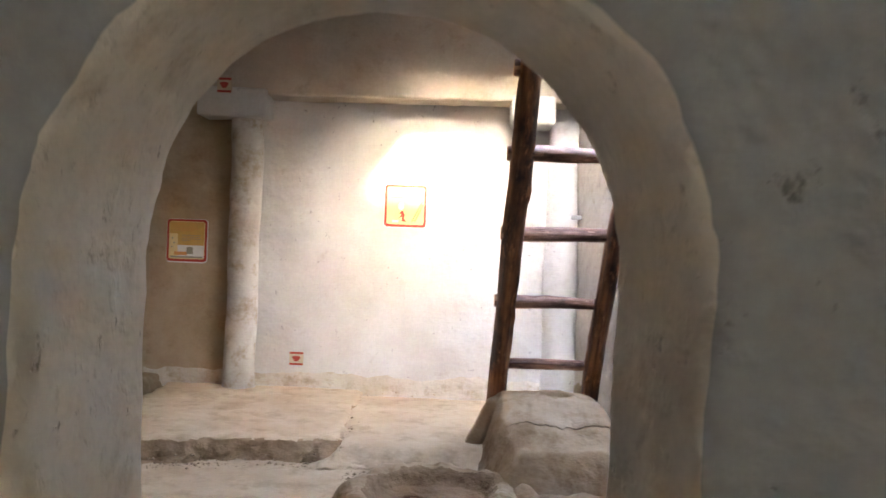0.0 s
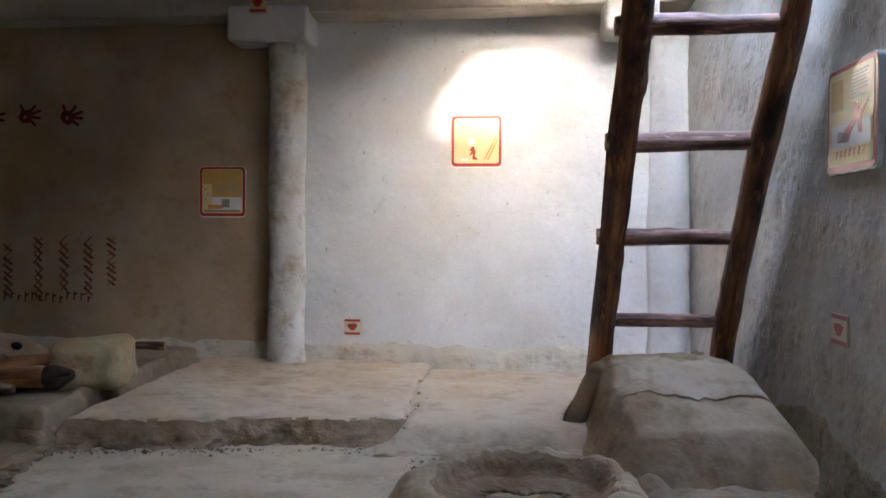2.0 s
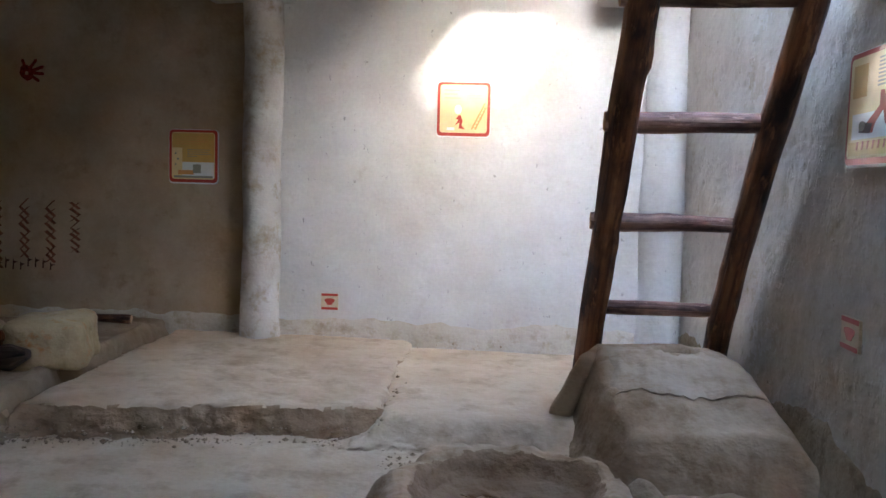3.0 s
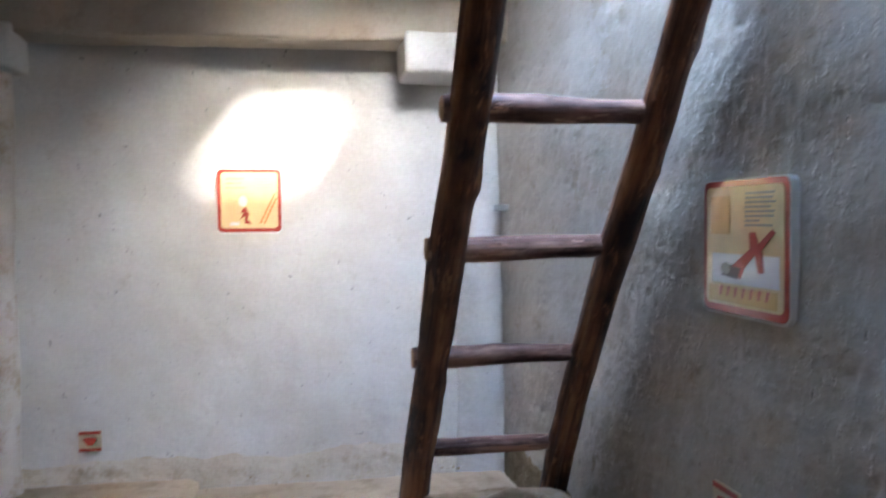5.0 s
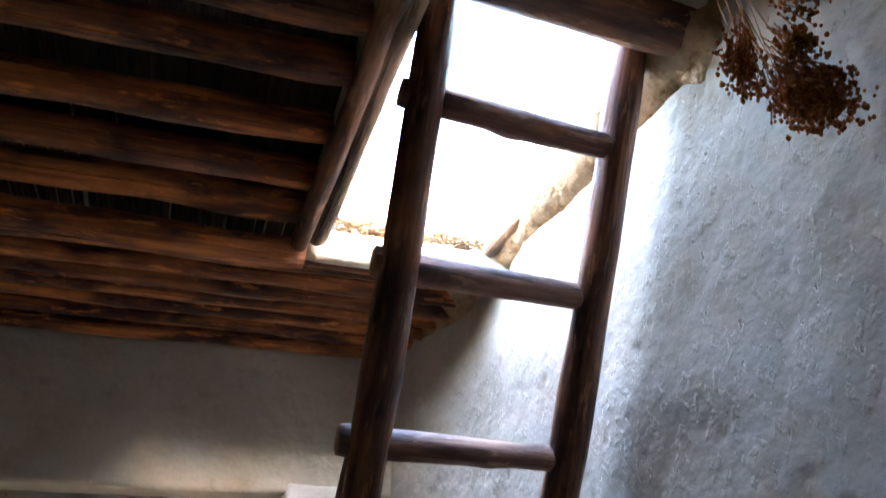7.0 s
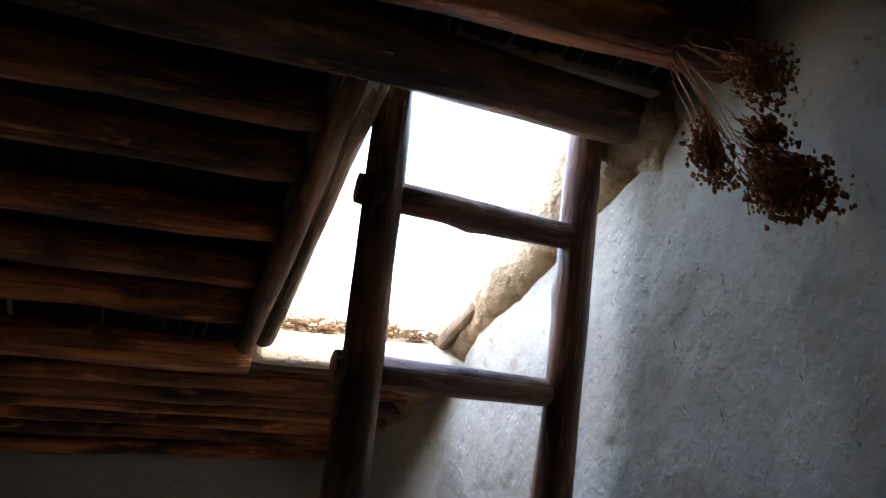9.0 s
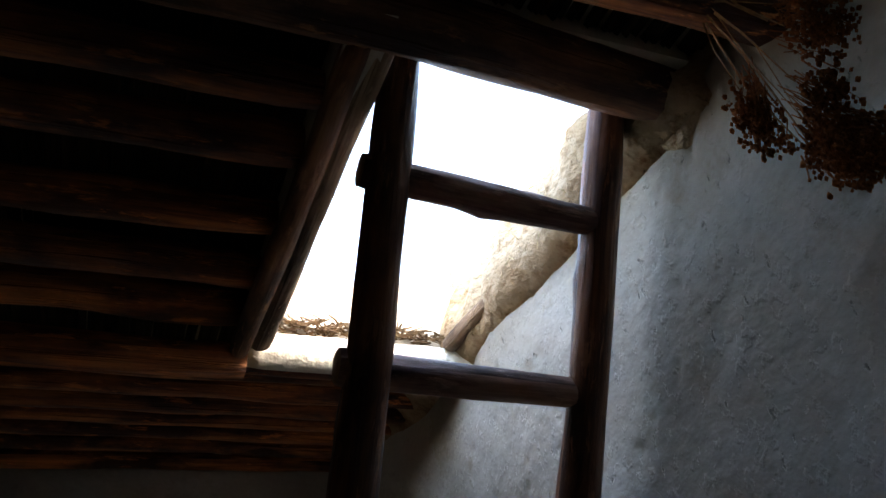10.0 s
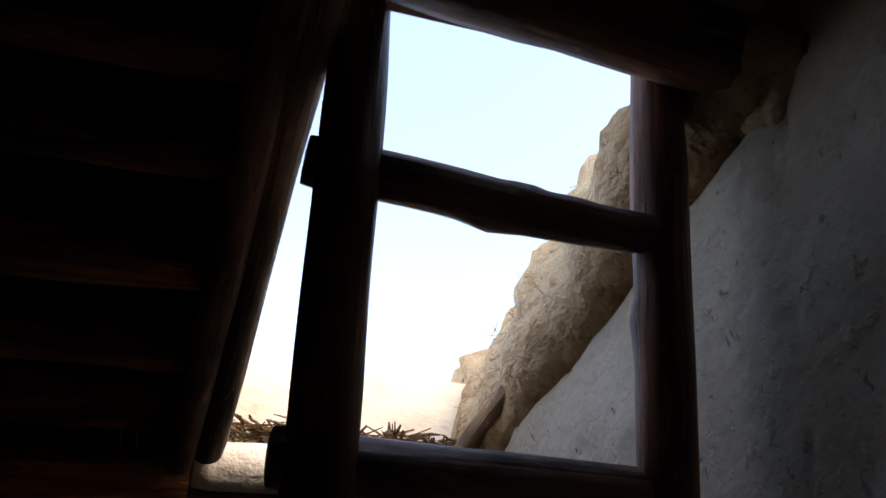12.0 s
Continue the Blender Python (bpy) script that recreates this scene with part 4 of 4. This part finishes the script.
def strands(name, count, place, mat, r=0.0022, seed=1):
    """Loose stalks as thin three-sided prisms."""
    rnd = random.Random(seed)
    verts, faces = [], []
    for _ in range(count):
        a, b = place(rnd)
        d = (b - a).normalized()
        s = d.orthogonal().normalized() * r * rnd.uniform(0.6, 1.6)
        t = d.cross(s)
        base = len(verts)
        mid = a.lerp(b, 0.5) + Vector((rnd.uniform(-1, 1), rnd.uniform(-1, 1), rnd.uniform(-1, 1))) * (b - a).length * 0.06
        for q, k in ((a, 1.0), (mid, 0.9), (b, 0.5)):
            verts.extend([q + s * k, q - s * 0.5 * k + t * 0.86 * k, q - s * 0.5 * k - t * 0.86 * k])
        for i in range(2):
            for j in range(3):
                faces.append((base + i * 3 + j, base + i * 3 + (j + 1) % 3, base + i * 3 + 3 + (j + 1) % 3, base + i * 3 + 3 + j))
    return new(name, mesh_of(name, verts, faces, mat, smooth=False))


def straw_edge(rnd):
    a = Vector((rnd.uniform(0.28, 1.02), rnd.uniform(4.52, 4.6), rnd.uniform(3.225, 3.268)))
    return a, a + Vector((rnd.uniform(-0.08, 0.08), rnd.uniform(-0.05, 0.03), rnd.uniform(-0.014, 0.02)))


tagged(strands("straw_layer", 420, straw_edge, OLD_STRAW, 0.0042, 3), "dark broken straw sticking out of the roof edge", "straw", kind="stuff")


def straw_parapet(rnd):
    y = rnd.uniform(3.0, 5.2)
    t = rnd.random()
    a = Vector((0.985 + 0.16 * t + rnd.uniform(-0.02, 0.03), y, 3.2 + 0.4 * t + 0.03 * (y - 4)))
    return a, a + Vector((rnd.uniform(-0.05, 0.01), rnd.uniform(-0.06, 0.06), rnd.uniform(-0.05, 0.04)))


tagged(strands("straw_flecks", 260, straw_parapet, STRAW, 0.0016, 5), "straw flecks bristling from the mud parapet", "straw", kind="stuff")

# ---- stones, bones and wood on the raised platform ----
tagged(boulder("stone_block", (-2.36, 4.98, 0.29), (0.37, 0.44, 0.25), STONE, 3, 0.14, 0.25), "pale squared stone with orange stains on the platform", "stone", "stones on the platform")
tagged(boulder("stone_block", (-3.12, 4.72, 0.28), (0.42, 0.36, 0.23), STONE, 8, 0.14, -0.2), "pale rough stone block on the platform", "stone", "stones on the platform")


def skull():
    s = thing("animal_skull", (-3.0, 5.25, 0.19), "pale weathered cattle skull lying among stones", "skull")
    bm = bmesh.new()
    bmesh.ops.create_icosphere(bm, subdivisions=4, radius=1)
    m = pose(-3.0, 5.25, 0.29, 0, 14, 20)
    for v in bm.verts:
        c = v.co
        snout = smooth(-0.1, 1.0, c.x)
        k = Vector((c.x * 0.25, c.y * 0.13 * (1 - 0.55 * snout), c.z * 0.1 * (1 - 0.5 * snout)))
        for side in (-1, 1):
            k.z -= 0.05 * math.exp(-(((c.x - 0.05) / 0.2) ** 2) - ((c.y - side * 0.75) / 0.3) ** 2) * (1 if c.z > 0 else 0)
        k += c * 0.012 * noise.noise(c * 3)
        v.co = m @ k
    me = from_bm("cranium", bm, BONE)
    me.polygons.foreach_set("use_smooth", [True] * len(me.polygons))
    under(new("cranium", me), s)
    # solid dark ovals stand in for the shade inside the eye sockets
    for k, (x, y, z) in enumerate(((0.02, -0.1, 0.055), (-0.2, -0.07, 0.02))):
        bm = bmesh.new()
        bmesh.ops.create_icosphere(bm, subdivisions=3, radius=1)
        for v in bm.verts:
            v.co = m @ (Vector((x, y, z)) + Vector((v.co.x * 0.03, v.co.y * 0.012, v.co.z * 0.022)))
        me = from_bm("socket_shade", bm, HORN_AND_SOCKET_SHADE)
        me.polygons.foreach_set("use_smooth", [True] * len(me.polygons))
        under(new("socket_shade", me), s, "dark solid oval for the socket's shade")
    under(timber("horn", [(-3.16, 5.2, 0.3), (-3.32, 5.14, 0.29), (-3.42, 5.05, 0.31)], [0.035, 0.026, 0.008], HORN_AND_SOCKET_SHADE, 3, HORN_AND_SOCKET_SHADE, step=0.03, knots=0), s, "dark curved horn")
    return s


skull()
tagged(timber("wood_piece", [(-2.97, 4.7, 0.25), (-2.9, 4.74, 0.258), (-2.72, 4.86, 0.275), (-2.58, 4.95, 0.295), (-2.53, 4.98, 0.3)], [0.02, 0.042, 0.06, 0.045, 0.018], LOG_ORANGE, 51, LOG_ORANGE, step=0.025, knots=1), "smooth orange-brown rounded log piece", "log", "wood on the platform")
tagged(timber("wood_piece", [(-2.82, 4.61, 0.25), (-2.75, 4.63, 0.25), (-2.58, 4.68, 0.255), (-2.46, 4.7, 0.258)], [0.02, 0.046, 0.058, 0.062], LOG_ORANGE, 52, CHARRED, step=0.025, knots=2), "thick brown log piece with a charred end", "log", "wood on the platform")
tagged(timber("wood_piece", [(-2.47, 4.7, 0.258), (-2.4, 4.71, 0.262), (-2.33, 4.72, 0.27)], [0.056, 0.06, 0.03], CHARRED, 56, CHARRED, step=0.02, knots=6, rough=0.16), "knotted charred dark wood stump", "log", "wood on the platform")
tagged(timber("wood_piece", [(-2.88, 4.5, 0.235), (-2.84, 4.5, 0.235), (-2.6, 4.5, 0.235), (-2.5, 4.5, 0.235)], [0.018, 0.034, 0.034, 0.024], TRIM_WOOD, 53, step=0.03, knots=2), "short pale broken branch", "branch", "wood on the platform")
tagged(timber("wood_piece", [(-2.72, 5.2, 0.2), (-2.55, 5.16, 0.28), (-2.46, 5.13, 0.31)], [0.014, 0.012, 0.006], BEAM_WOOD, 57, step=0.03, knots=1), "thin dark twig leaning on the stone", "branch", "wood on the platform")
tagged(timber("wood_piece", [(-2.7, 5.75, 0.27), (-2.35, 5.8, 0.26)], [0.02, 0.03], BEAM_WOOD, 54, step=0.04, knots=2), "short brown stick behind the stone", "branch", "wood on the platform")


# ---- signs ----
def north(x, z, d=0.0):
    return Vector((x, YN - 0.016 - d, z))


def on_north(xc, zc):
    h = max(swell((xc + a, YN, zc + b), 0.016, 1.3) for a in (-0.1, 0, 0.1) for b in (-0.1, 0, 0.1))
    return lambda x, z, d=0.0: Vector((x, YN - h - 0.002 - d, z))


def on_east(yc, zc, r=0.12):
    h = max(swell((XE, yc + a, zc + b), 0.022, 1.5, 4.0) for a in (-r, 0, r) for b in (-r, 0, r))
    return lambda y, z, d=0.0: Vector((XE - h - 0.001 - d, y, z))


def board(at, u0, u1, v0, v1, label, items, group="information signs"):
    """A glossy sign: white board, red frame, cream field and printed shapes; at(u, v, proud) places a point on its wall."""
    s = thing("information_sign", at((u0 + u1) / 2, v0), label, "sign", group)

    def sheet(name, a, b, c, d, proud, thick, mat, rad, text=""):
        return under(plate(name, [at(a, c, proud), at(b, c, proud), at(b, d, proud), at(a, d, proud)], thick, mat, rad), s, text)
    w = (u1 - u0)
    sg = 1 if w > 0 else -1
    sheet("backing", u0, u1, v0, v1, 0.014, 0.03, SIGN_WHITE, 0.03)
    i = 0.003 * sg
    sheet("frame", u0 + i, u1 - i, v0 + 0.009, v1 - 0.003, 0.0165, 0.002, SIGN_RED, 0.026, "red printed border")
    i = 0.021 * sg
    field = sheet("field", u0 + i, u1 - i, v0 + 0.03, v1 - 0.02, 0.019, 0.002, SIGN_CREAM, 0.018)
    for k, (name, a, b, c, d, mat) in enumerate(items):
        h = v1 - v0
        under(sheet(name, u0 + a * w, u0 + b * w, v0 + c * h, v0 + d * h, 0.0205 + 0.0002 * k, 0.0008, mat, 0), field)
    return field


def shape(at, s, name, pts, proud, mat):
    """A flat printed outline on a sign or wall."""
    n = len(pts)
    front = [at(u, v, proud) for u, v in pts]
    back = [at(u, v, proud - 0.0012) for u, v in pts]
    faces = [tuple(range(n))] + [(i, i + n, (i + 1) % n + n, (i + 1) % n) for i in range(n)]
    ob = new(name, mesh_of(name, front + back, faces, mat, smooth=False))
    return under(ob, s) if s else ob


board(on_north(-2.12, 1.27), -2.281, -1.954, 1.092, 1.442, "glossy yellow information sign with red border and text lines",
      [("picture", 0.075, 0.925, 0.4, 0.93, SIGN_GOLD), ("picture", 0.075, 0.28, 0.11, 0.66, SIGN_CREAM), ("picture", 0.28, 0.925, 0.11, 0.4, SIGN_WHITE)]
      + [("text_line", 0.14, e, 0.86 - 0.045 * k, 0.872 - 0.045 * k, SIGN_ORANGE) for k, e in enumerate((0.82, 0.78, 0.8, 0.66))]
      + [("text_line", 0.38, e, 0.62 - 0.04 * k, 0.632 - 0.04 * k, SIGN_GREY) for k, e in enumerate((0.84, 0.82, 0.86, 0.58))]
      + [("print_spot", 0.13, 0.16, 0.54, 0.57, SIGN_GREY), ("print_spot", 0.17, 0.21, 0.44, 0.47, SIGN_GREY), ("print_spot", 0.13, 0.16, 0.34, 0.37, SIGN_GREY), ("picture", 0.11, 0.9, 0.11, 0.15, SIGN_GREY), ("picture", 0.2, 0.52, 0.17, 0.25, SIGN_ORANGE), ("picture", 0.5, 0.66, 0.2, 0.36, SIGN_GREY)])
N2 = on_north(-0.38, 1.6)
s2 = board(N2, -0.55, -0.212, 1.43, 1.777, "glossy cream sign showing a red shape and a ladder",
           [("text_line", 0.58, e, 0.84 - 0.045 * k, 0.85 - 0.045 * k, SIGN_GREY) for k, e in enumerate((0.84, 0.8, 0.86, 0.84))]
           + [("text_line", 0.14, e, 0.84 - 0.07 * k, 0.85 - 0.07 * k, SIGN_GOLD) for k, e in enumerate((0.42, 0.38, 0.44))]
           + [("picture", 0.2, 0.34, 0.13, 0.18, SIGN_WHITE)])
S2 = lambda u, v, d=0.0: N2(-0.55 + u * 0.338, 1.43 + v * 0.347, d)
shape(S2, s2, "printed_disc", [(0.4 + 0.065 * math.cos(a), 0.5 + 0.085 * math.sin(a)) for a in [math.tau * k / 16 for k in range(16)]], 0.0235, SIGN_WHITE)
shape(S2, s2, "printed_shape", [(0.42, 0.16), (0.54, 0.15), (0.47, 0.22), (0.49, 0.3), (0.45, 0.4), (0.41, 0.4), (0.36, 0.33), (0.41, 0.32), (0.35, 0.22), (0.43, 0.27)], 0.024, SIGN_RED)
for off in (0.0, 0.07):
    shape(S2, s2, "printed_rail", [(0.64 + off, 0.15), (0.67 + off, 0.15), (0.91 + off * 0.3, 0.62 - off), (0.88 + off * 0.3, 0.62 - off)], 0.0235, SIGN_ORANGE)
for k in range(7):
    shape(S2, s2, "printed_rung", [(0.66 + 0.032 * k, 0.19 + 0.058 * k), (0.75 + 0.03 * k, 0.17 + 0.058 * k), (0.75 + 0.03 * k, 0.185 + 0.058 * k), (0.66 + 0.032 * k, 0.205 + 0.058 * k)], 0.0238, SIGN_ORANGE)
E4 = on_east(3.8, 1.41, 0.18)
s4 = board(E4, 4.01, 3.59, 1.222, 1.602, "glossy cream sign with red frame on rough plaster",
           [("text_line", 0.54, e, 0.885 - 0.032 * k, 0.9 - 0.032 * k, SIGN_GREY) for k, e in enumerate((0.86, 0.84, 0.87, 0.82, 0.86, 0.85, 0.7, 0.84))]
           + [("picture", 0.12, 0.36, 0.6, 0.88, SIGN_GOLD), ("picture", 0.14, 0.92, 0.24, 0.46, SIGN_WHITE), ("picture", 0.1, 0.9, 0.1, 0.22, SIGN_GOLD)])
S4 = lambda u, v, d=0.0: E4(4.01 - u * 0.42, 1.222 + v * 0.38, d)
shape(S4, s4, "printed_shape", [(0.32, 0.32), (0.5, 0.28), (0.54, 0.36), (0.66, 0.46), (0.7, 0.34), (0.76, 0.34), (0.74, 0.5), (0.88, 0.62), (0.84, 0.64), (0.7, 0.54), (0.66, 0.62), (0.6, 0.62), (0.6, 0.5), (0.44, 0.4)], 0.023, SIGN_RED)
shape(S4, s4, "printed_foot", [(0.26, 0.3), (0.46, 0.28), (0.5, 0.36), (0.36, 0.38)], 0.0232, SIGN_DARK)
shape(S4, s4, "printed_disc", [(0.32 + 0.055 * math.cos(a), 0.35 + 0.045 * math.sin(a)) for a in [math.tau * k / 12 for k in range(12)]], 0.0235, SIGN_GREY)
for k in range(7):
    shape(S4, s4, "printed_bar", [(0.24 + 0.09 * k, 0.15), (0.26 + 0.09 * k, 0.15), (0.28 + 0.09 * k, 0.22), (0.255 + 0.09 * k, 0.22)], 0.0235, SIGN_RED)


def symbol(at, u0, u1, v0, v1, label):
    """Small square symbol sign: red bars above and below a red emblem."""
    s = thing("symbol_sign", at((u0 + u1) / 2, v0), label, "sign", "small symbol signs")
    f = lambda u, v, d=0.0: at(u0 + u * (u1 - u0), v0 + v * (v1 - v0), d)
    under(plate("backing", [f(0, 0, 0.006), f(1, 0, 0.006), f(1, 1, 0.006), f(0, 1, 0.006)], 0.02, SIGN_PAPER, 0.004), s)
    for a, b in ((0.0, 0.17), (0.83, 1.0)):
        shape(f, s, "printed_bar", [(0.02, a + 0.01), (0.98, a + 0.01), (0.98, b - 0.01), (0.02, b - 0.01)], 0.0085, SIGN_RED)
    shape(f, s, "printed_emblem", [(0.5 + 0.26 * math.cos(a) * (1 + 0.3 * math.sin(3 * a)), 0.5 + 0.25 * math.sin(a) * (1 + 0.2 * math.cos(2 * a))) for a in [math.tau * k / 24 for k in range(24)]], 0.0088, SIGN_RED)
    return s


symbol(on_north(-1.21, 0.36), -1.267, -1.155, 0.305, 0.412, "small cream sign with red bars and emblem")
symbol(on_east(3.91, 0.667, 0.05), 3.98, 3.84, 0.612, 0.722, "small faded sign with red bars and emblem")
symbol(lambda u, v, d=0.0: Vector((u, 5.935 - d, v)), -1.84, -1.73, 2.415, 2.53, "small sign with red bars above the capital")

tag = soft_box("wall_tag", 0.91, 1.03, 5.985, 6.0, 1.54, 1.575, GREY_METAL, 0.003, amp=0.0)
tagged(tag, "small grey metal strip on the corner pillar", "plate")


# ---- red wall paintings ----
def painted(at, name, pts, mat):
    return shape(at, None, name, pts, 0.004, mat)


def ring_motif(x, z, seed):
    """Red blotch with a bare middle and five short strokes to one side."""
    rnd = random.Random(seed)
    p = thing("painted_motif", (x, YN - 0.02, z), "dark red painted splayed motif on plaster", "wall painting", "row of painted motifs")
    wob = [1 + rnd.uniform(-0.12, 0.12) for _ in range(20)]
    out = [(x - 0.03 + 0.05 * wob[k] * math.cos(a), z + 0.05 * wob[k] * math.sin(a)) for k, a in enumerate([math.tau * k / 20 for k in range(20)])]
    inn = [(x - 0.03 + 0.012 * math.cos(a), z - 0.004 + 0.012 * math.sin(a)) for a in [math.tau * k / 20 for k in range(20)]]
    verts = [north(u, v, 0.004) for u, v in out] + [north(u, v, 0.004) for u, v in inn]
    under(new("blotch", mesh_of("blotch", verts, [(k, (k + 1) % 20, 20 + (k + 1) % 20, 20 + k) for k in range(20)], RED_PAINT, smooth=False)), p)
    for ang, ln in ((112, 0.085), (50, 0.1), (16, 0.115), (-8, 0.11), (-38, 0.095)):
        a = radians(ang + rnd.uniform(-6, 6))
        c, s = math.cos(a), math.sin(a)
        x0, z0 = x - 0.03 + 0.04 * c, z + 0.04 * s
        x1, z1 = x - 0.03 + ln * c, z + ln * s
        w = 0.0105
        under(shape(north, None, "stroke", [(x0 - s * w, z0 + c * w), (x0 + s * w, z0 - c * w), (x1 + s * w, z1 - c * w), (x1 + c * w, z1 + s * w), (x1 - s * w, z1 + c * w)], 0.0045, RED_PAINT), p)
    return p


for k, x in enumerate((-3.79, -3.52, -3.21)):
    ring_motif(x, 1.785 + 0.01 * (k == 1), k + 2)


def lattice(x, z0, z1, seed):
    """Upright column of crossed red lines."""
    rnd = random.Random(seed)
    p = thing("painted_column", (x, YN - 0.02, z0), "faint red painted zigzag column on plaster", "wall painting", "row of painted columns")
    n = 8
    for k in range(n):
        a, b = z0 + (z1 - z0) * k / n, z0 + (z1 - z0) * (k + 1) / n
        for sg in (-1, 1):
            if rnd.random() < 0.85:
                j = rnd.uniform(-0.006, 0.006)
                under(shape(north, None, "stroke", [(x - sg * 0.03 + j, a - 0.008), (x - sg * 0.03 + 0.02 + j, a), (x + sg * 0.03 + 0.02, b + j), (x + sg * 0.03 - j, b - 0.006)], 0.004 + 0.0006 * (sg > 0), FAINT_PAINT), p)
    return p


for k, (x, z0, z1) in enumerate(((-3.7, 0.52, 0.9), (-3.47, 0.5, 0.95), (-3.28, 0.52, 0.97), (-3.1, 0.55, 0.96), (-2.93, 0.62, 0.95))):
    lattice(x, z0, z1, k)
band_marks = thing("painted_row", (-3.4, YN - 0.02, 0.5), "row of small dark painted marks", "wall painting")
rnd = random.Random(9)
for k in range(13):
    x = -3.72 + 0.052 * k
    h = rnd.uniform(0.05, 0.09)
    z = 0.5 + rnd.uniform(-0.015, 0.015)
    under(shape(north, None, "mark", [(x, z), (x + 0.01, z), (x + 0.012, z + h * 0.5), (x + 0.04, z + h * 0.7), (x + 0.012, z + h * 0.75), (x + 0.004, z + h)], 0.0052, DARK_PAINT), band_marks)


# ---- dried plants ----
def bunch():
    b = thing("dried_plant_bunch", (0.84, 2.76, 3.12), "bunch of rust-brown dried seed-head stalks hung upside down", "dried plant")
    rnd = random.Random(21)
    sprays = [((0.9, 2.78, 2.8), 0.022, 0.06, 380), ((0.91, 2.6, 2.86), 0.032, 0.05, 360), ((0.92, 2.645, 2.615), 0.05, 0.045, 1000), ((0.91, 2.645, 2.735), 0.026, 0.04, 200)]
    tips = []
    for (x, y, z), sy, sz, n in sprays:
        for _ in range(n):
            u = max(-1.5, min(1.5, rnd.gauss(0, 0.7)))
            v = max(-1.4, min(1.4, rnd.gauss(0, 0.7)))
            tips.append(Vector((x + rnd.gauss(0, 0.02) - u * sy * 0.25, y + u * sy, z + v * sz + (u * sy * 0.35 if n > 900 else 0))))
    verts, faces = [], []
    for t in tips:
        r = rnd.uniform(0.003, 0.007)
        k = len(verts)
        verts.extend([t + Vector(d) * r * rnd.uniform(0.8, 1.2) for d in ((1, 0, 0), (-1, 0, 0), (0, 1, 0), (0, -1, 0), (0, 0, 1.3), (0, 0, -1.3))])
        faces.extend([(k + i, k + j, k + 4) if s else (k + j, k + i, k + 5) for i, j in ((0, 2), (2, 1), (1, 3), (3, 0)) for s in (0, 1)])
    ob = new("seed_mass", mesh_of("seed_mass", verts, faces, SEED))
    under(ob, b)
    tagged(ob, kind="stuff")
    pool = list(tips)

    def stalk(r):
        t = r.choice(pool)
        return Vector((0.89, 2.72 + (t.y - 2.72) * 0.62 + r.uniform(-0.02, 0.02), t.z + 0.06)), t
    tagged(under(strands("twig_tangle", 240, stalk, SEED, 0.0014, 8), b), kind="stuff")

    def stem(r):
        t = r.choice(pool)
        return Vector((0.89 + r.uniform(-0.02, 0.02), 2.78 + r.uniform(-0.03, 0.03), 3.15)), Vector((0.89, 2.72 + (t.y - 2.72) * 0.62 + r.uniform(-0.02, 0.02), t.z + 0.06))
    for k in range(9):
        under(strands("stem", 1, stem, STALK, 0.002, 90 + k), b, "pale dry stem")
    return b


bunch()
